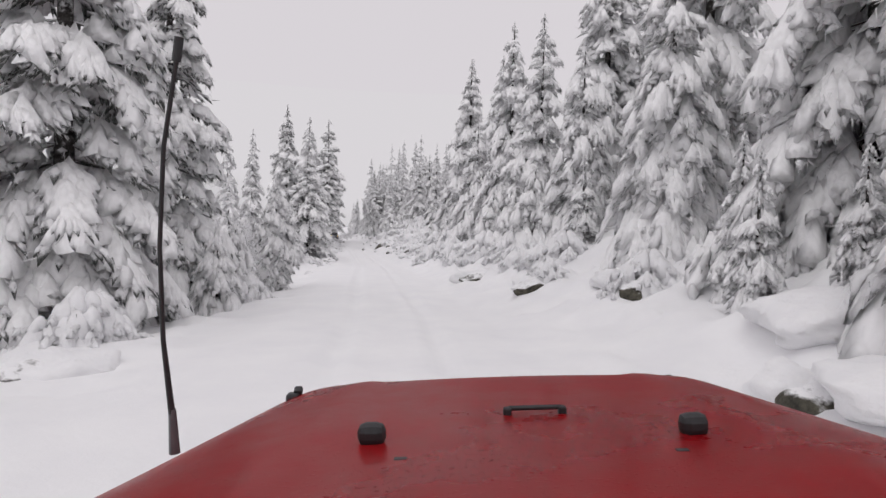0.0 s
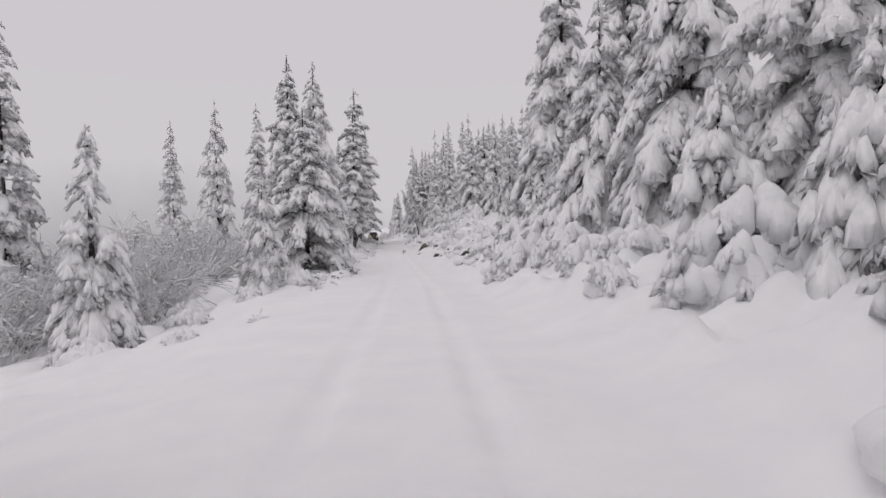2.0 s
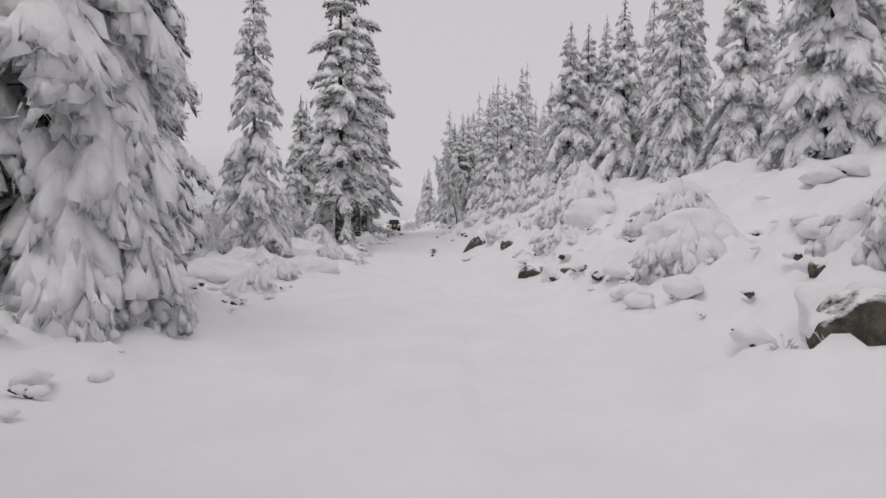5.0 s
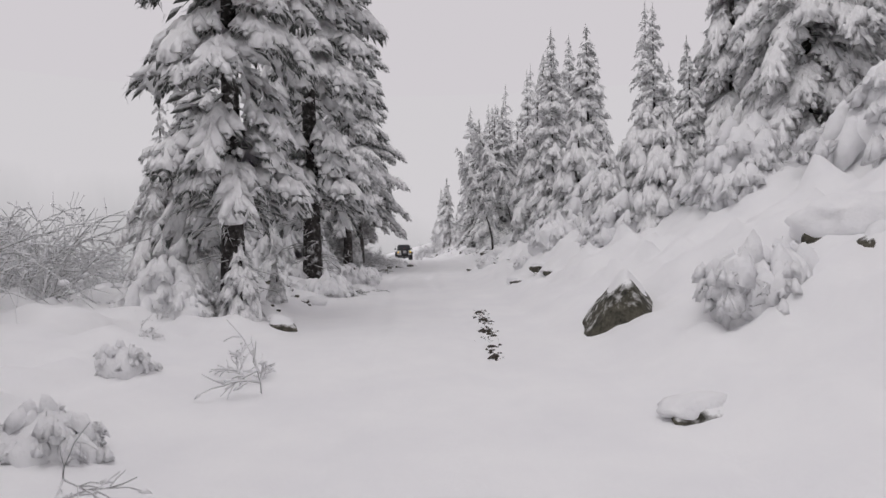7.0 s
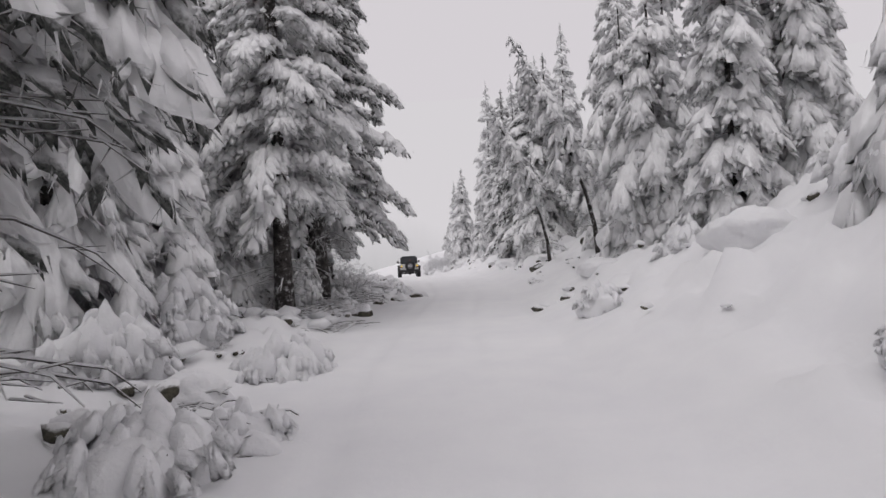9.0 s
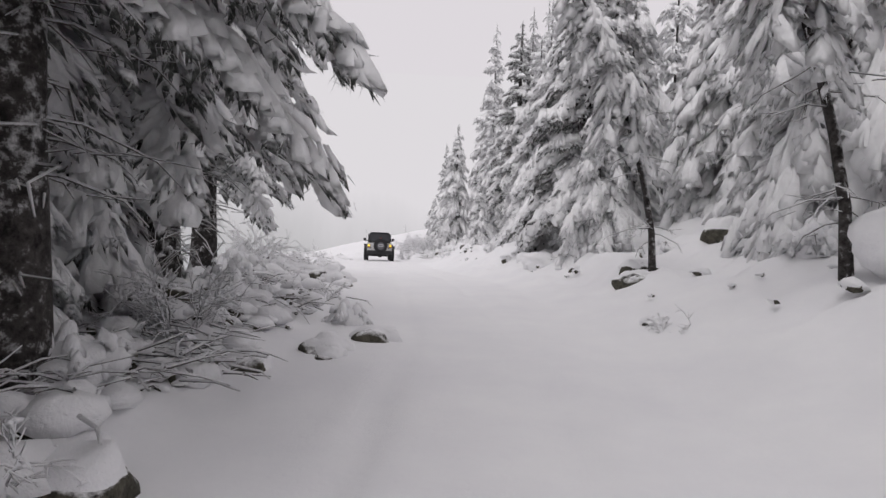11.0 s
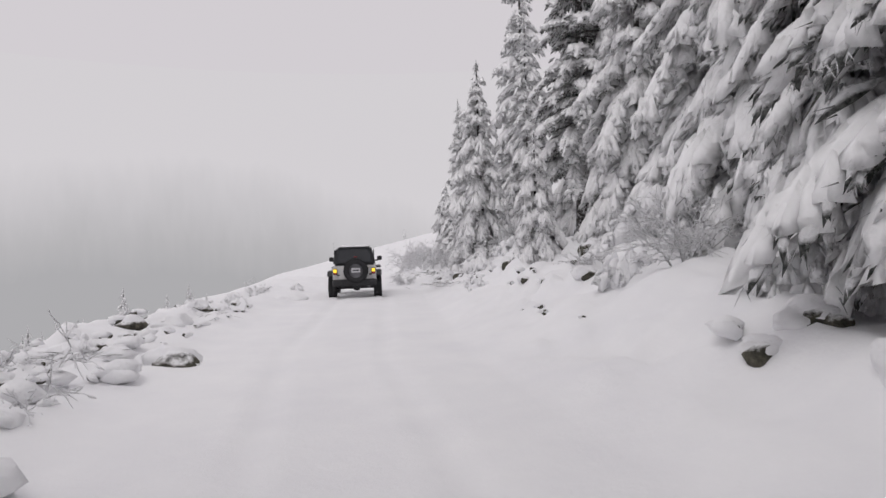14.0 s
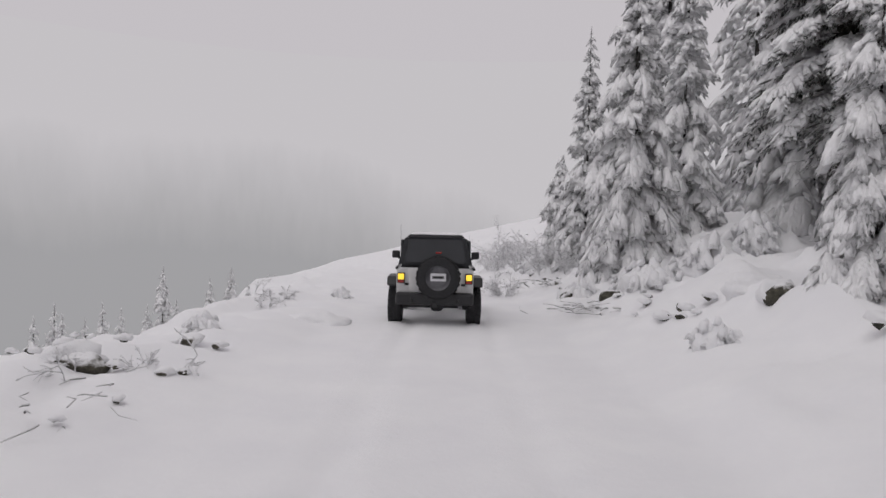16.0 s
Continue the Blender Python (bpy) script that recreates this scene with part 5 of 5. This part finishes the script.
def rubble(seed, side, y0, y1, d0, d1, count, big, bare=1.0):
    """Small stones at the edge of the track, each under its own crooked cap of snow; their dark sides also stand for
    shaded gaps under lumps.
    """
    r = np.random.default_rng(seed)
    y = r.uniform(y0, y1, count)
    d = side * (d0 + (d1 - d0) * r.random(count) ** 1.2)
    x = road_x(y) + d
    size = 0.05 + big * r.random(count) ** 3
    z = land(x, y) + 0.04 * np.clip((np.abs(d) - 2.3) / 1.6, 0, 1)
    a = r.uniform(0, 6.283, count)
    way = np.stack([np.cos(a), np.sin(a), 0.15 * r.standard_normal(count)], 1)
    way /= np.linalg.norm(way, axis=1, keepdims=True)
    at = np.stack([x, y, z], 1)
    ob = new("rubble")
    v, f = lumps(BALL["mid"], at + (0, 0, 0.02), way, bare * np.stack([size * 0.9, size * 0.7, size * 0.62], 1), r, 0.16, 0.0)
    part("stone", mesh_of("stone", v, f, ROCK), ROCK, ob, "dark small stones, doubling as shaded gaps under the snow")["kind"] = "stuff"
    off = np.stack([0.35 * size * r.standard_normal(count), 0.35 * size + 0.3 * size * r.standard_normal(count), size * 0.30 + 0.01], 1)
    v, f = lumps(BALL["mid"], at + off, way, np.stack([size * 1.45, size * 1.2, size * 0.62], 1), r, 0.10, 0.3)
    part("snow_cap", mesh_of("snow_cap", v, f, SNOW_PAD), SNOW_PAD, ob, "rounded caps of snow")["kind"] = "stuff"
    return tagged(ob, "snow-capped small stones strewn along the edge of the track", "stones", "", "stuff")


rubble(401, -1, 43, 64, 2.9, 6.5, 60, 0.12)
rubble(402, -1, 80, 98, 2.6, 6.5, 110, 0.16)
rubble(403, -1, 98, 113, 2.5, 6.0, 240, 0.17)
rubble(404, -1, 113, 132, 2.9, 5.5, 120, 0.11)
rubble(408, -1, 98, 124, 2.6, 7.5, 420, 0.22, 0.4)
rubble(409, -1, 44, 64, 2.8, 7.5, 130, 0.22, 0.4)
rubble(410, 1, 34, 72, 3.2, 7.5, 200, 0.25, 0.35)
rubble(405, 1, 46, 72, 3.2, 6.5, 70, 0.14)
rubble(406, 1, 84, 112, 3.4, 6.5, 40, 0.12)
rubble(407, 1, 112, 150, 3.4, 5.5, 50, 0.11)


def bared_soil(seed, a, b, count, width):
    """Clods of dark soil and grass that show through the snow of a wheel rut."""
    r = np.random.default_rng(seed)
    q = r.random(count)
    x, y = a[0] + (b[0] - a[0]) * q + r.normal(0, width, count), a[1] + (b[1] - a[1]) * q
    size = r.uniform(0.008, 0.030, count) * (0.5 + r.random(count)) * (0.35 + np.abs(np.sin(9 * q + 1)) ** 2)
    ang = r.uniform(0, 6.283, count)
    way = np.stack([np.cos(ang), np.sin(ang), 0 * ang], 1)
    v, f = lumps(BALL["mid"], np.stack([x, y, land(x, y) + 0.002], 1), way, np.stack([size * 1.5, size, size * 0.7], 1), r, 0.2, 0.0)
    return tagged(new("bared_soil", mesh_of("bared_soil", v, f, SOIL)), "dark soil and grass showing through the snow in a wheel rut", "soil", "", "stuff")


bared_soil(451, (-10.35, 83.4), (-9.85, 79.2), 170, 0.07)
bared_soil(452, (-9.84, 79.0), (-9.70, 77.9), 30, 0.05)


def brush_pile(seed, spread, count):
    """Fallen twigs lying about with snow on them."""
    r = np.random.default_rng(seed)
    paths, radii = [], []
    for i in range(count):
        p = np.array([r.normal(0, spread * 0.5), r.normal(0, spread * 0.5), r.uniform(0.0, 0.16)])
        a = r.normal(0.4, 1.1)
        d = np.array([math.cos(a), math.sin(a), r.normal(0, 0.14)])
        ln = r.uniform(0.18, 0.65)
        w = r.normal(0, 0.09, 3)
        paths.append([p, p + d * ln * 0.5 + w * (1, 1, 0.3), p + d * ln + w * 0.4 - (0, 0, 0.05)])
        q = r.uniform(0.008, 0.022)
        radii.append([q, q * 0.8, q * 0.4])
    v, f = tubes(paths, radii, 4)
    return new("brush_pile", mesh_of("brush_pile", v, f, TWIG))


for i, (x, y, s, n) in enumerate([(-18.0, 100.2, 1.0, 90), (-18.6, 101.6, 0.9, 90), (-17.9, 104.4, 0.9, 80), (-18.9, 105.6, 1.0, 90), (-19.4, 106.8, 0.8, 60), (-16.6, 99.0, 0.8, 50), (-18.4, 103.0, 0.8, 80), (-19.8, 110.0, 1.0, 60), (-12.5, 120.6, 0.6, 20), (-13.2, 118.2, 0.5, 14), (-11.6, 52.0, 1.2, 70), (-12.6, 50.2, 1.2, 70), (-19.9, 137.6, 0.9, 40), (-21.0, 143.0, 1.2, 40), (-15.8, 91.0, 1.0, 50), (-14.6, 87.4, 0.9, 40), (-19.6, 112.0, 1.2, 26), (-20.6, 115.4, 1.3, 24), (-21.4, 119.4, 1.2, 22), (-22.9, 122.6, 1.3, 24), (-24.2, 128.4, 1.4, 22), (-18.4, 108.8, 1.0, 34), (-10.6, 47.4, 1.0, 40)]):
    settle(brush_pile(300 + i, s, n), x, y, 0.03, 30 * i, 0.55 if n < 30 else 1.0, "fallen dead twigs half covered with snow", "twigs", "fallen twigs")["kind"] = "stuff"


# ---------------------------------------------------------------- vehicles
def lathe(profile, sides=28):
    """A solid of revolution round the x axis from (x, r) pairs."""
    ang = np.linspace(0, 2 * np.pi, sides, endpoint=False)
    v = np.array([(x, r * math.cos(a), r * math.sin(a)) for x, r in profile for a in ang])
    k = len(profile)
    i, j = np.meshgrid(np.arange(k - 1), np.arange(sides), indexing="ij")
    q = i * sides
    f = np.stack([q + j, q + (j + 1) % sides, q + sides + (j + 1) % sides, q + sides + j], -1).reshape(-1, 4)
    return v, f


TYRE = mesh_of("tyre", *lathe([(-0.13, 0.24), (-0.145, 0.30), (-0.135, 0.38), (-0.10, 0.415), (-0.05, 0.42), (-0.045, 0.41), (0.045, 0.41), (0.05, 0.42), (0.10, 0.415), (0.135, 0.38), (0.145, 0.30), (0.13, 0.24)]), RUBBER)
RIM = mesh_of("rim", *lathe([(-0.10, 0.02), (-0.11, 0.10), (-0.06, 0.18), (-0.12, 0.235), (-0.13, 0.25), (0.13, 0.25), (0.12, 0.235), (0.06, 0.18), (0.11, 0.10), (0.10, 0.02)]), STEEL)
LUG = bpy.data.meshes.new("tread_lug")
_b = box(0, 0.423, 0, 0.085, 0.022, 0.05, 0.004)
_b.to_mesh(LUG)
_b.free()
LUG.materials.append(RUBBER)


def wheel(parent, x, y, z, name="wheel", turn=0.0):
    w = part(name, TYRE, RUBBER, parent)
    w.matrix_basis = pose(x, y, z, 0, 0, turn)
    part("rim", RIM, STEEL, w)
    for i in range(22):
        for s in (-0.085, 0.085):
            lug = part("tread_lug", LUG, RUBBER, w)
            lug.matrix_basis = pose(0, 0, 0, 360 / 22 * (i + (0.5 if s > 0 else 0))) @ Matrix.Translation((s, 0, 0))
    return w


def profile_body(bm, points, x0, x1, bevel=0.03):
    """A body pressed from a side outline (y, z), from x0 to x1."""
    a = [bm.verts.new((x0, y, z)) for y, z in points]
    b = [bm.verts.new((x1, y, z)) for y, z in points]
    k = len(points)
    bm.faces.new(a)
    bm.faces.new(b[::-1])
    for i in range(k):
        bm.faces.new((a[i], b[i], b[(i + 1) % k], a[(i + 1) % k]))
    bmesh.ops.recalc_face_normals(bm, faces=bm.faces[:])
    bmesh.ops.bevel(bm, geom=bm.edges[:], offset=bevel, segments=2, affect="EDGES")
    return bm


def tapered(x, y, z, sx, sy, sz, top, bevel=0.03):
    """A box whose top is narrower: top = (x factor, y factor, y shift)."""
    bm = bmesh.new()
    bmesh.ops.create_cube(bm, size=1.0)
    for v in bm.verts:
        up = v.co.z > 0
        v.co = Vector((x + v.co.x * sx * (top[0] if up else 1), y + v.co.y * sy * (top[1] if up else 1) + (top[2] if up else 0), z + v.co.z * sz))
    bmesh.ops.bevel(bm, geom=bm.edges[:], offset=bevel, segments=2, affect="EDGES")
    return bm


def white_off_roader():
    """Seen from behind; +y is ahead, the rear bumper at y = 0."""
    car = new("off_road_car")
    part("body", profile_body(bmesh.new(), [(0.12, 0.62), (0.12, 1.22), (2.35, 1.24), (3.55, 1.16), (3.75, 1.05), (3.75, 0.66), (3.0, 0.60), (0.6, 0.58)], -0.76, 0.76, 0.05), WHITE_PAINT, car, "white painted body")
    part("soft_top", tapered(0, 1.22, 1.54, 1.50, 2.2, 0.66, (0.80, 0.90, 0.04), 0.07), CANVAS, car, "dark folding roof")
    part("roof_snow", tapered(0, 1.27, 1.885, 1.08, 1.80, 0.04, (0.9, 0.94, 0), 0.02), SNOW_PAD, car, "thin sheet of snow")
    back = part("rear_window", tapered(0, 0.125, 1.57, 1.20, 0.03, 0.50, (0.86, 1, 0.13), 0.012), GLASS_DARK, car)
    part("window_strip", box(0, 0.16, 1.84, 1.10, 0.03, 0.03, 0.008), BLACK, back)
    for s in (-1, 1):
        part("side_window", tapered(s * 0.69, 1.2, 1.55, 0.04, 1.5, 0.42, (1, 0.88, 0), 0.012), GLASS_DARK, car)
        part("fender", profile_body(bmesh.new(), [(0.18, 0.86), (0.30, 1.03), (0.98, 1.03), (1.16, 0.80), (1.10, 0.78), (0.94, 0.96), (0.34, 0.96), (0.24, 0.84)], s * 0.74, s * 0.95, 0.015), BLACK, car)
        part("front_fender", box(s * 0.85, 3.15, 1.02, 0.22, 0.95, 0.07, 0.03), BLACK, car)
        lamp = part("tail_lamp", box(s * 0.665, 0.075, 1.02, 0.15, 0.09, 0.21, 0.02), BLACK, car)
        part("lit_lens", box(s * 0.665, 0.025, 1.05, 0.115, 0.03, 0.115, 0.012), AMBER, lamp, "glowing amber light")
        part("red_lens", box(s * 0.665, 0.026, 0.955, 0.115, 0.028, 0.05, 0.01), RED_LENS, lamp)
        mirror = part("mirror", box(s * 0.91, 2.15, 1.38, 0.18, 0.09, 0.17, 0.03), BLACK, car)
        part("mirror_arm", box(s * 0.80, 2.15, 1.30, 0.14, 0.05, 0.05, 0.015), BLACK, mirror)
        part("hinge", box(s * 0.55, 0.10, 0.9, 0.10, 0.04, 0.05, 0.01), BLACK, car)
    for x, y in ((-0.80, 0.68), (0.80, 0.68), (-0.80, 3.12), (0.80, 3.12)):
        wheel(car, x, y, 0.42)
    tail = part("tailgate", box(0, 0.10, 0.97, 1.06, 0.04, 0.50, 0.02), WHITE_PAINT, car)
    part("tailgate_handle", box(0.45, 0.07, 1.12, 0.12, 0.03, 0.04, 0.01), BLACK, tail)
    bumper = part("bumper", box(0, -0.01, 0.63, 1.52, 0.18, 0.24, 0.05), BLACK, car)
    for s in (-1, 1):
        part("shackle", box(s * 0.45, -0.12, 0.60, 0.05, 0.07, 0.08, 0.015), BLACK, bumper)
    part("hitch", box(0, -0.10, 0.52, 0.10, 0.12, 0.10, 0.01), BLACK, bumper)
    spare = wheel(car, 0.06, -0.07, 1.05, "spare_wheel", 90)
    part("plate", box(0.0, 0.0, 0.0, 0.03, 0.30, 0.15, 0.008), PLATE, spare, "pale number plate with bars").matrix_basis = pose(-0.16, 0, 0.02)
    part("plate_bar", box(0, 0, 0, 0.03, 0.22, 0.05, 0.004), BLACK, spare).matrix_basis = pose(-0.163, 0, 0.02)
    part("brake_lamp", box(0.06, -0.02, 1.53, 0.12, 0.04, 0.035, 0.01), RED_LENS, car)
    part("rear_axle", rod((-0.7, 0.68, 0.42), (0.7, 0.68, 0.42), 0.06), BLACK, car)
    part("differential", box(0.05, 0.66, 0.42, 0.26, 0.26, 0.24, 0.08), BLACK, car)
    part("exhaust", rod((0.5, 0.02, 0.47), (0.5, 0.8, 0.50), 0.04), STEEL, car)
    part("aerial", rod((-0.82, 2.7, 1.15), (-0.84, 2.6, 2.05), 0.006, None, 0.003), BLACK, car)
    return tagged(car, "white off-road car with dark roof and rear spare wheel", "car")


jeep = white_off_roader()
JX, JY = -22.75, 136.0
jeep.matrix_basis = pose(JX, JY, ground_at(JX, JY) - 0.10, 0.3, 0, 14)


def red_off_roader():
    """An open-topped car of which only the front shows; origin on the snow under the dash, +y ahead."""
    car = new("red_off_road_car")
    nu, nv = 41, 46
    grid = bmesh.new()
    rows = []
    for i in range(nv):
        s = i / (nv - 1)
        y = 0.62 + 1.66 * s
        half = 1.29 - 0.40 * s
        top = 1.165 - 0.065 * s - 0.16 * max(0.0, (s - 0.90) / 0.10) ** 2.2
        row = []
        for j in range(nu):
            u = -1 + 2 * j / (nu - 1)
            crown = 0.035 * (1 - u * u) - 0.125 * max(0.0, (abs(u) - 0.62) / 0.38) ** 2.0
            ridge = 0.008 * math.exp(-((abs(u) - 0.52) / 0.05) ** 2)
            row.append(grid.verts.new((0.21 + half * u, y, top + crown + ridge)))
        rows.append(row)
    for i in range(nv - 1):
        for j in range(nu - 1):
            grid.faces.new((rows[i][j], rows[i][j + 1], rows[i + 1][j + 1], rows[i + 1][j]))
    bmesh.ops.solidify(grid, geom=grid.faces[:], thickness=0.02)
    hood = part("hood", grid, RED, car, "wet red bonnet with water drops", True)
    part("grille", box(0.21, 2.27, 0.80, 1.22, 0.08, 0.46, 0.03), RED, car)
    part("scuttle", box(0.21, 0.45, 1.09, 1.50, 0.30, 0.10, 0.03), BLACK, car)
    part("frame", box(0.21, 0.6, 0.62, 0.9, 3.2, 0.16, 0.03), BLACK, car)
    part("tub_floor", box(0.21, -0.9, 0.72, 1.46, 2.4, 0.08, 0.03), RED, car)
    for s in (-1, 1):
        x = 0.21 + s * 0.36
        stop = part("bonnet_stop", box(0.21 + s * 0.376, 1.40, 1.185, 0.066, 0.05, 0.055, 0.02), BLACK, hood, "black rubber stop")
        part("side_panel", box(0.21 + s * 0.68, 1.45, 0.86, 0.06, 1.6, 0.42, 0.02), RED, car)
        part("tub_side", box(0.21 + s * 0.74, -0.9, 0.92, 0.06, 2.4, 0.46, 0.03), RED, car)
        part("fender", box(0.21 + s * 0.86, 1.72, 0.86, 0.26, 1.05, 0.07, 0.03), BLACK, car)
        latch = part("bonnet_latch", box(0.21 + s * (0.67 - 0.07 * s), 2.12, 1.088, 0.05, 0.05, 0.04, 0.012), BLACK, car)
        part("latch_hook", box(0.21 + s * (0.655 - 0.07 * s), 2.13, 1.112, 0.03, 0.03, 0.025, 0.008, None, 0, 30), BLACK, latch)
        part("headlamp", rod((0.21 + s * 0.45, 2.29, 0.84), (0.21 + s * 0.45, 2.33, 0.84), 0.09, sides=24), PLATE, car)
        part("washer_nozzle", box(0.21 + s * 0.30, 1.27, 1.168, 0.03, 0.02, 0.012, 0.004), BLACK, hood)
    handle = part("loop", rod((0.175, 1.60, 1.178), (0.315, 1.60, 1.178), 0.007), BLACK, hood, "black metal strap loop")
    for x in (0.172, 0.318):
        part("loop_foot", box(x, 1.60, 1.162, 0.022, 0.022, 0.04, 0.006), BLACK, handle)
    for x, y in ((-0.62, 1.72), (1.04, 1.72), (-0.62, -1.2), (1.04, -1.2)):
        wheel(car, x, y, 0.42)
    mast = part("aerial", mesh_of("aerial", *tubes([[(-0.575, 1.28, 1.25), (-0.585, 1.27, 1.44), (-0.575, 1.25, 1.64), (-0.545, 1.22, 1.84), (-0.495, 1.18, 2.00)]], [[0.008, 0.0055, 0.005, 0.005, 0.005]], 8), BLACK), BLACK, car)
    part("aerial_tip", rod((-0.495, 1.18, 2.00), (-0.484, 1.172, 2.045), 0.009), BLACK, mast)
    part("aerial_base", rod((-0.575, 1.28, 1.195), (-0.576, 1.279, 1.29), 0.012, None, 0.008), STEEL, mast)
    return tagged(car, "red off-road car with wet bonnet, aerial and black fittings", "car")


red_car = red_off_roader()
red_car.matrix_basis = pose(-0.765, -0.135, 3.168 - 1.64, -0.6, -3.4, -1)
